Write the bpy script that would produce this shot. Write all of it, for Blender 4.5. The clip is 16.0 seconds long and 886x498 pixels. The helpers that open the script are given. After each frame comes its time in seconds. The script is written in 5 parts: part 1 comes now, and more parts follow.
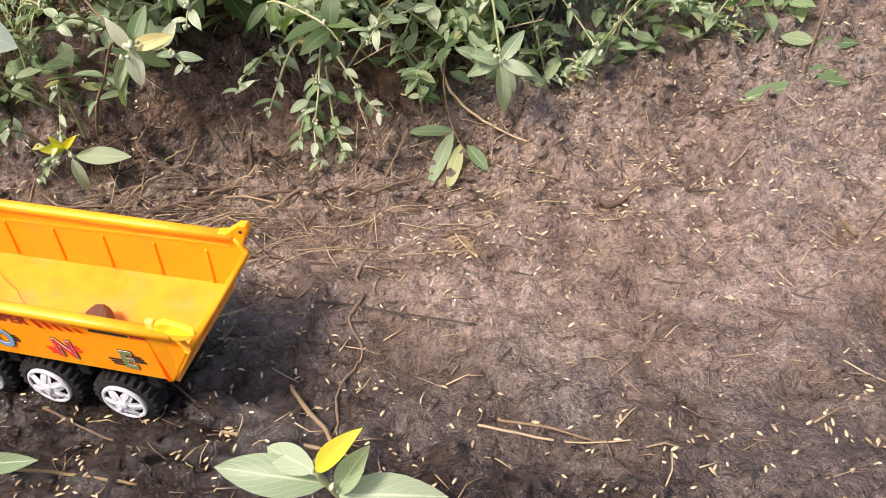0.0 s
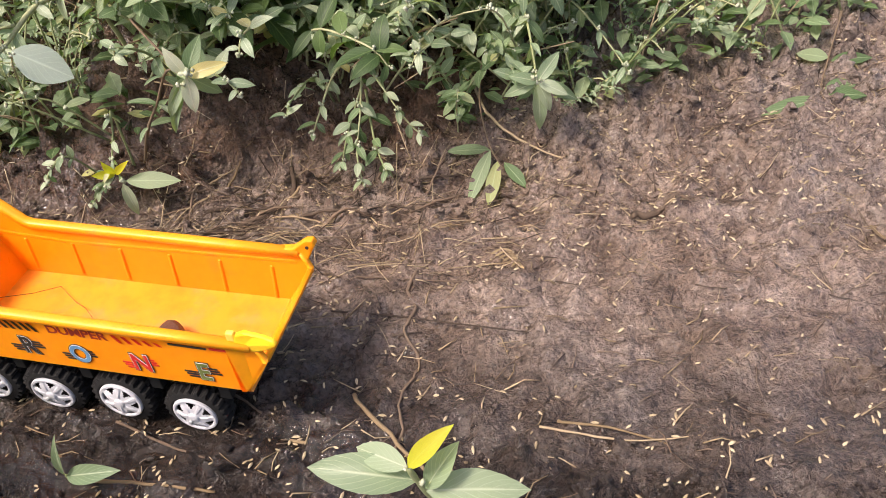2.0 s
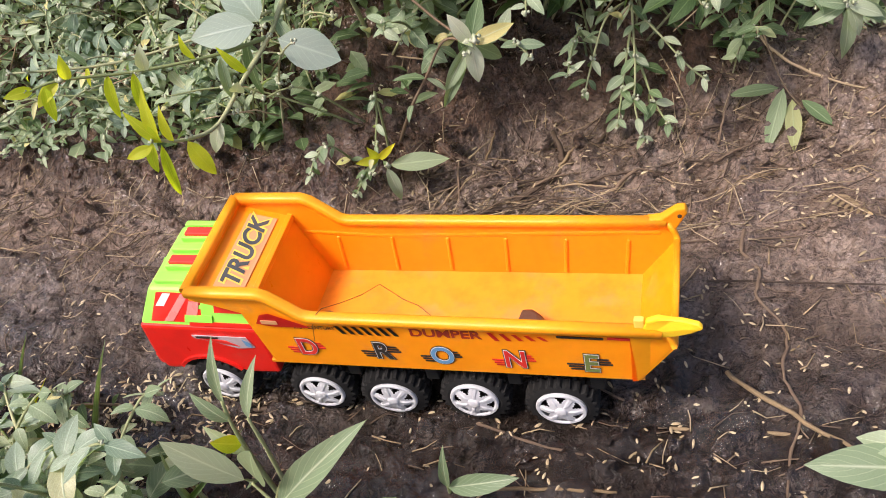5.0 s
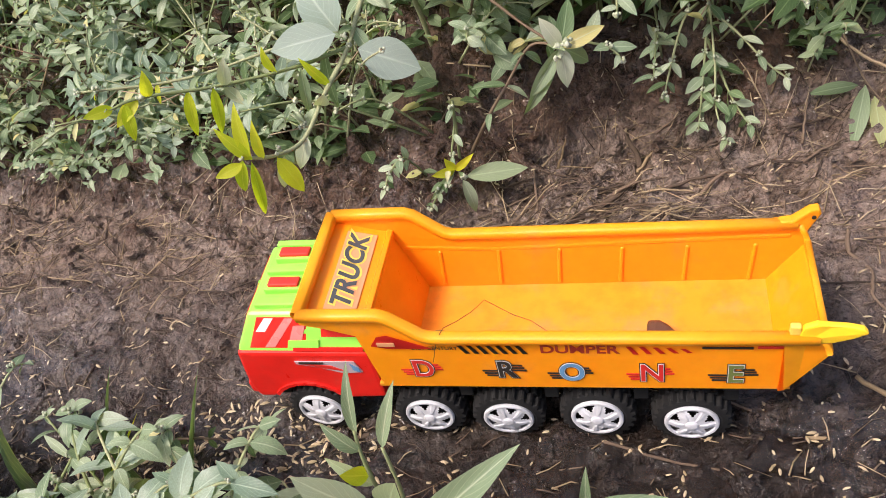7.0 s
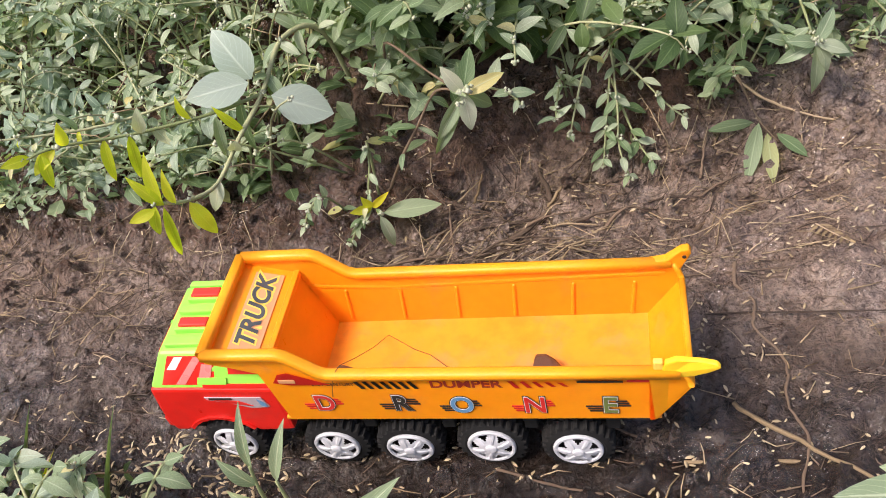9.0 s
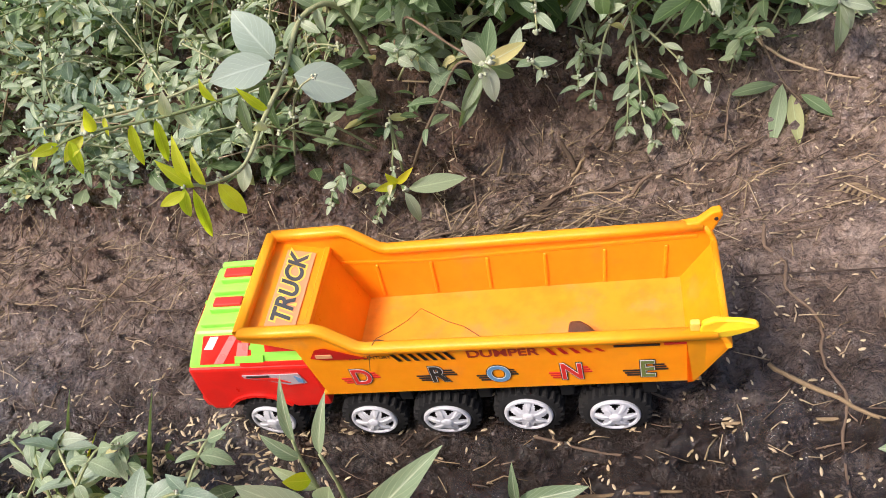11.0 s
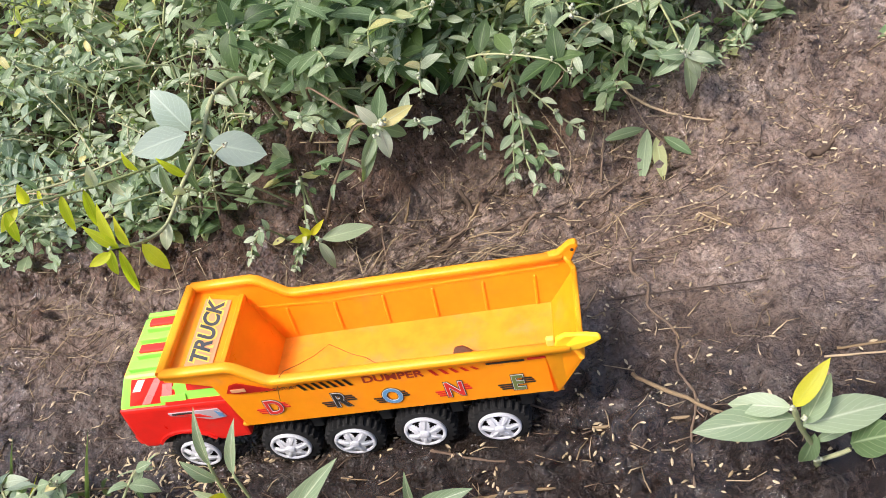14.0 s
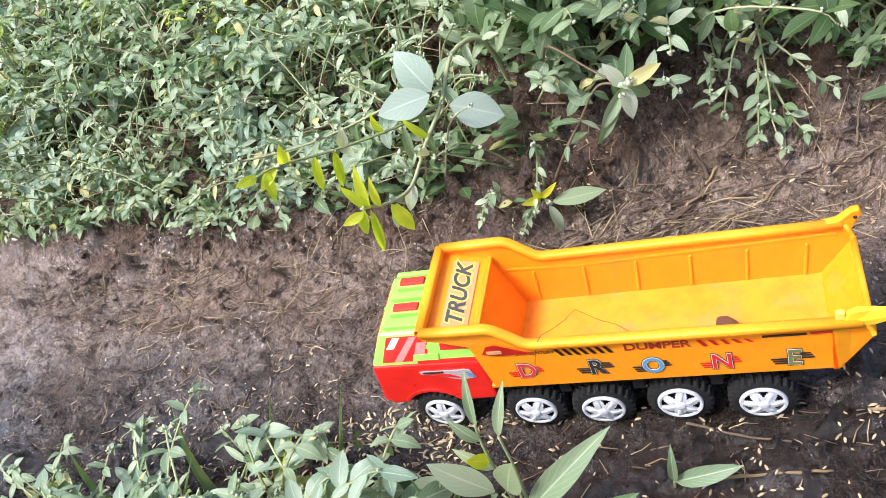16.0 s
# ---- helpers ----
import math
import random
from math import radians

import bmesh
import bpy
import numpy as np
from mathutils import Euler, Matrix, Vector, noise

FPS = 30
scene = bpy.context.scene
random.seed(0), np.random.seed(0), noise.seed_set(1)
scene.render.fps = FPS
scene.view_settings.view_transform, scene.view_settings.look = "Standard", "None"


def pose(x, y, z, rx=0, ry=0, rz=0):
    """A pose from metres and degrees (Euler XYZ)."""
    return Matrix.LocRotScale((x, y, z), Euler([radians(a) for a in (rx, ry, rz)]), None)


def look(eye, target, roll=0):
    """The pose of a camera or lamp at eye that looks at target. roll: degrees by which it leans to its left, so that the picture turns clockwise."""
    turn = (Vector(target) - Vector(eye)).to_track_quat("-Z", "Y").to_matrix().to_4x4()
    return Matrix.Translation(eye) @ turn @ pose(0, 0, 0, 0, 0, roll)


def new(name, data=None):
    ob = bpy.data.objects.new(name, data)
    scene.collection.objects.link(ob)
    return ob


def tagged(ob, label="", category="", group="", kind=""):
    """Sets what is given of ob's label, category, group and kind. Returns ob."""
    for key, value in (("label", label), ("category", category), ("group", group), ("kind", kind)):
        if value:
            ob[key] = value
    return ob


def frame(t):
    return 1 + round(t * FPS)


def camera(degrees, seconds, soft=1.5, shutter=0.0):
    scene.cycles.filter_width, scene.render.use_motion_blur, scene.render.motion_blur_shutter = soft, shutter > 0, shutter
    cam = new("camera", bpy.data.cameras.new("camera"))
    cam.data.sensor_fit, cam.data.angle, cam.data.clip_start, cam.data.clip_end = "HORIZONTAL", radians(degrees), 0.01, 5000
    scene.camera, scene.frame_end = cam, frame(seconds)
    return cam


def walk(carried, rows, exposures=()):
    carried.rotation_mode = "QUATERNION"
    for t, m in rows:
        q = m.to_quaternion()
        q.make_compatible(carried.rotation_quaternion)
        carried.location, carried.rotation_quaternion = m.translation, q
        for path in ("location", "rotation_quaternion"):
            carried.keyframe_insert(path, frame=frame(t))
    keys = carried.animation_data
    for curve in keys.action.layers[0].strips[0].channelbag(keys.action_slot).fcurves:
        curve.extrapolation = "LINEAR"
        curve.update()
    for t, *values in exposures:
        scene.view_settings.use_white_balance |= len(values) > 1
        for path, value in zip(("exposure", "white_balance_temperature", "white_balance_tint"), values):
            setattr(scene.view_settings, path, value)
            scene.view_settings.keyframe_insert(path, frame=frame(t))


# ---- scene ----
cam = camera(56.2, 16.0, soft=0.9)
METRES, EYE, TILT, LEAN, TURN = 0.66, 0.3947, -42.42, 5.83, 0.0
ROWS = [
    (0.0, 0.0, 0.0, 0.0, 0.0, 0.0, -0.0),
    (0.5, -0.0044, -0.009, 0.0078, -0.35, 0.09, 0.23),
    (1.0, -0.0092, -0.0203, 0.0032, -0.88, 0.59, 0.78),
    (1.5, -0.0368, -0.0283, -0.0096, -0.88, 1.29, 0.91),
    (2.0, -0.062, -0.0358, -0.0111, -0.63, 1.64, 1.29),
    (2.5, -0.09, -0.0412, -0.0083, 0.0, 2.73, 2.34),
    (3.0, -0.1154, -0.0359, -0.0049, 0.6, 3.14, 2.61),
    (3.5, -0.1842, -0.0286, -0.0013, 1.26, 3.11, 4.2),
    (4.0, -0.2387, -0.0107, 0.0034, 1.95, 2.23, 6.08),
    (4.5, -0.2947, 0.0231, 0.0209, 3.54, 0.22, 7.79),
    (5.0, -0.3316, 0.033, 0.0227, 3.58, -0.92, 7.06),
    (7.5, -0.4671, 0.0585, 0.0476, 0.97, -0.25, 10.07),
    (8.0, -0.447, 0.049, 0.0506, 1.1, -1.81, 11.02),
    (8.5, -0.3656, 0.0477, 0.0359, 0.64, -0.36, 9.91),
    (9.0, -0.3819, 0.0186, 0.0533, 0.01, 0.28, 9.87),
    (11.5, -0.401, 0.0137, 0.0441, 0.88, -1.02, 12.21),
    (12.0, -0.3839, 0.0002, 0.0354, 0.64, -1.13, 12.25),
    (12.5, -0.3738, -0.0231, 0.038, 0.84, -0.21, 12.41),
    (13.0, -0.3564, -0.0389, 0.0414, 0.23, 1.38, 13.16),
    (13.5, -0.3303, -0.0688, 0.0278, -2.43, 2.14, 14.6),
    (14.0, -0.3313, -0.0921, 0.0213, -1.49, 1.98, 15.25),
    (14.5, -0.3588, -0.1254, 0.0218, 3.41, 2.37, 14.76),
    (15.0, -0.3736, -0.1107, 0.0327, 5.49, 1.94, 14.48),
    (15.5, -0.4039, -0.0801, 0.0477, 5.16, 1.96, 14.56),
    (16.0, -0.4456, -0.0804, 0.0503, 8.39, 2.02, 13.77),
]
walk(cam, [(t, pose(0, 0, EYE, TILT, LEAN, TURN) @ pose(METRES * x, METRES * y, METRES * z, 90 + pitch, roll, yaw)) for t, x, y, z, yaw, pitch, roll in ROWS],
     exposures=[(0.0, 0.93, 6700, 19), (2.0, 0.74, 6700, 19), (5.0, 0.56, 6450, 19), (12.5, 0.58, 6350, 18), (14.5, 0.82, 6050, 15), (16.0, 0.96, 5800, 13)])

# ---- light: bright hazy sky, weak wide sun from the left ----
SUN_FROM = Vector((-0.44, -0.26, 0.86)).normalized()
world = bpy.data.worlds.new("sky")
scene.world = world
world.use_nodes = True
wn = world.node_tree.nodes
sky = wn.new("ShaderNodeTexSky")
sky.sky_type, sky.sun_disc = "NISHITA", False
sky.sun_elevation = math.asin(SUN_FROM.z)
sky.sun_rotation = math.atan2(SUN_FROM.x, SUN_FROM.y)
sky.dust_density, sky.air_density = 5.0, 1.0
world.node_tree.links.new(sky.outputs["Color"], wn["Background"].inputs["Color"])
wn["Background"].inputs["Strength"].default_value = 0.13
sun = new("sun", bpy.data.lights.new("sun", "SUN"))
sun.data.energy, sun.data.angle, sun.data.color = 2.6, radians(12), (1.0, 0.92, 0.80)
sun.matrix_world = look(SUN_FROM * 5, (0, 0, 0))

# ---- materials ----
def shader(name, rough=0.5, spec=0.5):
    m = bpy.data.materials.new(name)
    m.use_nodes = True
    b = m.node_tree.nodes["Principled BSDF"]
    b.inputs["Roughness"].default_value = rough
    b.inputs["Specular IOR Level"].default_value = spec
    return m, m.node_tree.nodes, m.node_tree.links, b


def noise_node(n, l, scale, detail=4.0, rough=0.6, coords=None):
    t = n.new("ShaderNodeTexNoise")
    t.inputs["Scale"].default_value, t.inputs["Detail"].default_value, t.inputs["Roughness"].default_value = scale, detail, rough
    if coords is not None:
        l.new(coords, t.inputs["Vector"])
    return t


def ramp(n, l, fac, stops):
    r = n.new("ShaderNodeValToRGB")
    while len(r.color_ramp.elements) < len(stops):
        r.color_ramp.elements.new(0.5)
    for e, (p, c) in zip(r.color_ramp.elements, stops):
        e.position, e.color = p, (*c, 1) if len(c) == 3 else c
    l.new(fac, r.inputs["Fac"])
    return r


def bump(n, l, b, height, strength, distance):
    k = n.new("ShaderNodeBump")
    k.inputs["Strength"].default_value, k.inputs["Distance"].default_value = strength, distance
    l.new(height, k.inputs["Height"])
    l.new(k.outputs["Normal"], b.inputs["Normal"])


def plastic(name, colour, rough=0.35, dirt=0.15, glow=0.0, dust_most=0.32):
    """Moulded toy plastic: slight mottling, fine scratches, a little dust."""
    m, n, l, b = shader(name, rough)
    g = n.new("ShaderNodeTexCoord")
    a = noise_node(n, l, 60, 5, 0.6, g.outputs["Object"])
    c = ramp(n, l, a.outputs["Fac"], [(0.3, [x * (1 - dirt) for x in colour]), (0.55, colour), (0.8, [min(1, x * 1.06) for x in colour])])
    dust = noise_node(n, l, 25, 6, 0.7, g.outputs["Object"])
    dr = ramp(n, l, dust.outputs["Fac"], [(0.5 if dust_most > 0.4 else 0.56, (0, 0, 0)), (0.8, (dust_most,) * 3)])
    mix = n.new("ShaderNodeMix")
    mix.data_type = "RGBA"
    mix.inputs[7].default_value = (0.30, 0.22, 0.14, 1)
    l.new(dr.outputs["Color"], mix.inputs[0])
    l.new(c.outputs["Color"], mix.inputs[6])
    l.new(mix.outputs[2], b.inputs["Base Color"])
    r = ramp(n, l, dust.outputs["Fac"], [(0.3, (rough * 0.8,) * 3), (0.75, (min(1, rough * 1.7),) * 3)])
    l.new(r.outputs["Color"], b.inputs["Roughness"])
    f = noise_node(n, l, 500, 3, 0.6, g.outputs["Object"])
    bump(n, l, b, f.outputs["Fac"], 0.12, 0.0006)
    if glow:
        b.inputs["Subsurface Weight"].default_value = glow
        b.inputs["Subsurface Radius"].default_value = (0.006, 0.003, 0.001)
        b.inputs["Subsurface Scale"].default_value = 0.6
    return m


def leaf_material(name, dark, mid, light, rough=0.5, through_light=0.35, vein=1.5):
    """Leaf: shade varies leaf by leaf, pale midrib and side veins, light passes through the blade."""
    m, n, l, b = shader(name, rough, 0.4)
    g, o, u = n.new("ShaderNodeNewGeometry"), n.new("ShaderNodeObjectInfo"), n.new("ShaderNodeUVMap")
    add = n.new("ShaderNodeMath")
    add.operation = "ADD"
    l.new(g.outputs["Random Per Island"], add.inputs[0])
    l.new(o.outputs["Random"], add.inputs[1])
    fr = n.new("ShaderNodeMath")
    fr.operation = "FRACT"
    l.new(add.outputs[0], fr.inputs[0])
    c = ramp(n, l, fr.outputs[0], [(0.0, dark), (0.5, mid), (0.93, light), (1.0, [min(1, light[0] * 1.5), light[1] * 1.15, light[2] * 0.7])])
    blotch = noise_node(n, l, 140, 4, 0.6)
    bm_ = n.new("ShaderNodeMix")
    bm_.data_type, bm_.blend_type = "RGBA", "MULTIPLY"
    bm_.inputs[0].default_value = 0.55
    br = ramp(n, l, blotch.outputs["Fac"], [(0.3, (0.62, 0.6, 0.5)), (0.6, (1, 1, 1))])
    l.new(c.outputs["Color"], bm_.inputs[6])
    l.new(br.outputs["Color"], bm_.inputs[7])
    sep = n.new("ShaderNodeSeparateXYZ")
    l.new(u.outputs["UV"], sep.inputs[0])
    off = n.new("ShaderNodeMath")
    off.operation = "SUBTRACT"
    off.inputs[1].default_value = 0.5
    l.new(sep.outputs["X"], off.inputs[0])
    ab = n.new("ShaderNodeMath")
    ab.operation = "ABSOLUTE"
    l.new(off.outputs[0], ab.inputs[0])
    side = n.new("ShaderNodeMath")
    side.operation = "SINE"
    along = n.new("ShaderNodeMath")
    along.operation = "MULTIPLY_ADD"
    along.inputs[1].default_value = -38.0
    l.new(ab.outputs[0], along.inputs[0])
    y40 = n.new("ShaderNodeMath")
    y40.operation = "MULTIPLY"
    y40.inputs[1].default_value = 44.0
    l.new(sep.outputs["Y"], y40.inputs[0])
    l.new(y40.outputs[0], along.inputs[2])
    l.new(along.outputs[0], side.inputs[0])
    rib = ramp(n, l, ab.outputs[0], [(0.0, (1, 1, 1)), (0.05, (0, 0, 0))])
    sv = ramp(n, l, side.outputs[0], [(0.86, (0, 0, 0)), (1.0, (0.35, 0.35, 0.35))])
    mx = n.new("ShaderNodeMath")
    mx.operation = "MAXIMUM"
    l.new(rib.outputs["Color"], mx.inputs[0])
    l.new(sv.outputs["Color"], mx.inputs[1])
    sc = n.new("ShaderNodeMath")
    sc.operation = "MULTIPLY"
    sc.inputs[1].default_value = 0.55
    l.new(mx.outputs[0], sc.inputs[0])
    vm = n.new("ShaderNodeMix")
    vm.data_type = "RGBA"
    vm.inputs[7].default_value = (*[min(0.75, x * vein + 0.03) for x in light], 1)
    l.new(sc.outputs[0], vm.inputs[0])
    l.new(bm_.outputs[2], vm.inputs[6])
    l.new(vm.outputs[2], b.inputs["Base Color"])
    bump(n, l, b, mx.outputs[0], 0.3, 0.0008)
    tr = n.new("ShaderNodeBsdfTranslucent")
    tint = n.new("ShaderNodeMix")
    tint.data_type, tint.blend_type = "RGBA", "MULTIPLY"
    tint.inputs[0].default_value = 1.0
    tint.inputs[7].default_value = (1.5, 1.6, 0.5, 1)
    l.new(vm.outputs[2], tint.inputs[6])
    l.new(tint.outputs[2], tr.inputs["Color"])
    ms = n.new("ShaderNodeMixShader")
    ms.inputs[0].default_value = through_light
    l.new(b.outputs[0], ms.inputs[1])
    l.new(tr.outputs[0], ms.inputs[2])
    l.new(ms.outputs[0], n["Material Output"].inputs["Surface"])
    return m


def fibre(name, dark, light, scale=250, rough=0.7):
    """Dry stems, straw, husks, sticks."""
    m, n, l, b = shader(name, rough, 0.3)
    g, o = n.new("ShaderNodeNewGeometry"), n.new("ShaderNodeObjectInfo")
    add = n.new("ShaderNodeMath")
    add.operation = "ADD"
    l.new(g.outputs["Random Per Island"], add.inputs[0])
    l.new(o.outputs["Random"], add.inputs[1])
    fr = n.new("ShaderNodeMath")
    fr.operation = "FRACT"
    l.new(add.outputs[0], fr.inputs[0])
    c = ramp(n, l, fr.outputs[0], [(0, dark), (0.6, [(a + 2 * z) / 3 for a, z in zip(dark, light)]), (1, light)])
    t = noise_node(n, l, scale, 5, 0.65)
    r = ramp(n, l, t.outputs["Fac"], [(0.3, (0.45, 0.42, 0.4)), (0.65, (1, 1, 1))])
    mx = n.new("ShaderNodeMix")
    mx.data_type, mx.blend_type = "RGBA", "MULTIPLY"
    mx.inputs[0].default_value = 0.8
    l.new(c.outputs["Color"], mx.inputs[6])
    l.new(r.outputs["Color"], mx.inputs[7])
    l.new(mx.outputs[2], b.inputs["Base Color"])
    bump(n, l, b, t.outputs["Fac"], 0.4, 0.0008)
    return m


def mud_material():
    """Wet trodden mud: brown-grey, drier light crust, dark wet hollows, glossy films of water."""
    m, n, l, b = shader("mud", 0.5, 0.5)
    b.inputs["Coat IOR"].default_value = 1.45
    g = n.new("ShaderNodeTexCoord")
    p = g.outputs["Object"]
    big, midn, fine = noise_node(n, l, 5, 5, 0.6, p), noise_node(n, l, 34, 6, 0.65, p), noise_node(n, l, 260, 6, 0.7, p)
    c = ramp(n, l, midn.outputs["Fac"], [(0.28, (0.060, 0.043, 0.034)), (0.42, (0.125, 0.096, 0.078)), (0.58, (0.175, 0.140, 0.118)), (0.74, (0.25, 0.21, 0.18))])
    w = ramp(n, l, big.outputs["Fac"], [(0.34, (0.5, 0.44, 0.40)), (0.5, (0.9, 0.84, 0.79)), (0.6, (1, 1, 1))])
    mx = n.new("ShaderNodeMix")
    mx.data_type, mx.blend_type = "RGBA", "MULTIPLY"
    mx.inputs[0].default_value = 0.85
    l.new(c.outputs["Color"], mx.inputs[6])
    l.new(w.outputs["Color"], mx.inputs[7])
    f = ramp(n, l, fine.outputs["Fac"], [(0.36, (0.36, 0.33, 0.31)), (0.47, (1, 1, 1)), (0.66, (1.5, 1.45, 1.4))])
    m2 = n.new("ShaderNodeMix")
    m2.data_type, m2.blend_type = "RGBA", "MULTIPLY"
    m2.inputs[0].default_value = 0.8
    l.new(mx.outputs[2], m2.inputs[6])
    l.new(f.outputs["Color"], m2.inputs[7])
    crack = n.new("ShaderNodeTexVoronoi")
    crack.feature = "DISTANCE_TO_EDGE"
    crack.inputs["Scale"].default_value = 42
    bent = n.new("ShaderNodeVectorMath")
    bent.operation = "MULTIPLY_ADD"
    bent.inputs[1].default_value = (0.07, 0.07, 0.07)
    l.new(midn.outputs["Color"], bent.inputs[0])
    l.new(p, bent.inputs[2])
    l.new(bent.outputs[0], crack.inputs["Vector"])
    line = ramp(n, l, crack.outputs["Distance"], [(0.0, (0.38, 0.35, 0.33)), (0.05, (1, 1, 1))])
    mc = n.new("ShaderNodeMix")
    mc.data_type, mc.blend_type = "RGBA", "MULTIPLY"
    broken = ramp(n, l, big.outputs["Fac"], [(0.46, (0, 0, 0)), (0.56, (0.85, 0.85, 0.85))])
    l.new(broken.outputs["Color"], mc.inputs[0])
    l.new(m2.outputs[2], mc.inputs[6])
    l.new(line.outputs["Color"], mc.inputs[7])
    # the driven track is soaked and dark, with shade under the truck painted in
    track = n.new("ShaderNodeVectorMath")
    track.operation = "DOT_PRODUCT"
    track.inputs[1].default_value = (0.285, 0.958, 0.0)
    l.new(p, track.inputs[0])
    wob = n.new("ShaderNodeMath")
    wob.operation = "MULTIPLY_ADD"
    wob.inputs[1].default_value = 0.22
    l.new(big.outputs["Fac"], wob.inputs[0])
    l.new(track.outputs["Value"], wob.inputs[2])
    # paler stops: drier open mud, raised further to stand in for sky sheen
    soak_shade = ramp(n, l, wob.outputs[0], [(0.08, (1.1, 1.08, 1.06)), (0.20, (0.27, 0.24, 0.22)), (0.33, (0.27, 0.24, 0.22)), (0.42, (1.2, 1.2, 1.2)), (0.48, (2.2, 2.18, 2.15)), (0.8, (1.9, 1.9, 1.9))])
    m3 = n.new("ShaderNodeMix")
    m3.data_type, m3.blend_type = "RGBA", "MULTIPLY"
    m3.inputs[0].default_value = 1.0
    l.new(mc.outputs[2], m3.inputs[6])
    l.new(soak_shade.outputs["Color"], m3.inputs[7])
    # dark crumbly topsoil on the bank, darkened further to paint shade under weeds
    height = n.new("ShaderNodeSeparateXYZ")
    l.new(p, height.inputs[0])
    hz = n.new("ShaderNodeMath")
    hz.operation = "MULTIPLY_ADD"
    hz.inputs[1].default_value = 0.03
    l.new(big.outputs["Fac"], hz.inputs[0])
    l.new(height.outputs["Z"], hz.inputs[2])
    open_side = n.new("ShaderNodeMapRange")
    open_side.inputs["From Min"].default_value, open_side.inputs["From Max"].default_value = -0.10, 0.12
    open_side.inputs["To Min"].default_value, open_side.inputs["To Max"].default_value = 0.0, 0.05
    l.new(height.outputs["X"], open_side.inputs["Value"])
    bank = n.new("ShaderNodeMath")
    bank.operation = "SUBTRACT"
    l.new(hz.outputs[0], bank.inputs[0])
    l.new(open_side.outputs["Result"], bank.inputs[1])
    soil_shade = ramp(n, l, bank.outputs[0], [(0.018, (1, 1, 1)), (0.034, (0.42, 0.33, 0.27))])
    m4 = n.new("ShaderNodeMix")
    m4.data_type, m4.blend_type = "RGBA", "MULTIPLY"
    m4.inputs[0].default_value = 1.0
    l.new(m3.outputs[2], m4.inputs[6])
    l.new(soil_shade.outputs["Color"], m4.inputs[7])
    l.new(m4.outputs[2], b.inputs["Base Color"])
    wet = noise_node(n, l, 9, 5, 0.6, p)
    r = ramp(n, l, wet.outputs["Fac"], [(0.34, (0.55, 0.55, 0.55)), (0.42, (0.34, 0.34, 0.34)), (0.50, (0.17, 0.17, 0.17)), (0.58, (0.07, 0.07, 0.07))])
    l.new(r.outputs["Color"], b.inputs["Roughness"])
    film = ramp(n, l, wet.outputs["Fac"], [(0.36, (0.45, 0.45, 0.45)), (0.46, (0.18, 0.18, 0.18)), (0.56, (0.05, 0.05, 0.05))])
    l.new(film.outputs["Color"], b.inputs["Coat Roughness"])
    soaked = ramp(n, l, wet.outputs["Fac"], [(0.40, (0.05, 0.05, 0.05)), (0.54, (1.0, 1.0, 1.0))])
    l.new(soaked.outputs["Color"], b.inputs["Coat Weight"])
    ripple = n.new("ShaderNodeBump")
    ripple.inputs["Strength"].default_value, ripple.inputs["Distance"].default_value = 0.8, 0.012
    l.new(midn.outputs["Fac"], ripple.inputs["Height"])
    l.new(ripple.outputs["Normal"], b.inputs["Coat Normal"])
    s = n.new("ShaderNodeMath")
    s.operation = "MULTIPLY_ADD"
    s.inputs[1].default_value = 0.20
    l.new(fine.outputs["Fac"], s.inputs[0])
    l.new(midn.outputs["Fac"], s.inputs[2])
    streak = n.new("ShaderNodeTexVoronoi")
    streak.feature = "DISTANCE_TO_EDGE"
    streak.inputs["Scale"].default_value = 55
    warp = n.new("ShaderNodeVectorMath")
    warp.operation = "MULTIPLY_ADD"
    warp.inputs[1].default_value = (0.05, 0.05, 0.05)
    l.new(midn.outputs["Color"], warp.inputs[0])
    l.new(p, warp.inputs[2])
    l.new(warp.outputs[0], streak.inputs["Vector"])
    cr = ramp(n, l, streak.outputs["Distance"], [(0.0, (0, 0, 0)), (0.12, (0.5, 0.5, 0.5))])
    s2 = n.new("ShaderNodeMath")
    s2.operation = "MULTIPLY_ADD"
    s2.inputs[1].default_value = 0.14
    l.new(cr.outputs["Color"], s2.inputs[0])
    l.new(s.outputs[0], s2.inputs[2])
    lump = n.new("ShaderNodeTexVoronoi")
    lump.inputs["Scale"].default_value = 150
    l.new(warp.outputs[0], lump.inputs["Vector"])
    s3 = n.new("ShaderNodeMath")
    s3.operation = "MULTIPLY_ADD"
    s3.inputs[1].default_value = -0.16
    l.new(lump.outputs["Distance"], s3.inputs[0])
    l.new(s2.outputs[0], s3.inputs[2])
    bump(n, l, b, s3.outputs[0], 1.0, 0.024)
    return m


MUD = mud_material()
LEAF = leaf_material("leaf_green", (0.09, 0.155, 0.06), (0.175, 0.265, 0.13), (0.32, 0.40, 0.24))
LEAF_PALE = leaf_material("leaf_grey_green", (0.17, 0.25, 0.14), (0.28, 0.37, 0.23), (0.44, 0.51, 0.36), 0.40, 0.3)
LEAF_YELLOW = leaf_material("leaf_yellow_green", (0.50, 0.58, 0.03), (0.64, 0.68, 0.04), (0.78, 0.74, 0.07), 0.45, 0.6)
# yellow-green leaf, made lighter so its colour carries some sunlight
LEAF_LIGHT = leaf_material("leaf_light_green", (0.30, 0.42, 0.10), (0.42, 0.52, 0.14), (0.58, 0.62, 0.18), 0.45, 0.5)
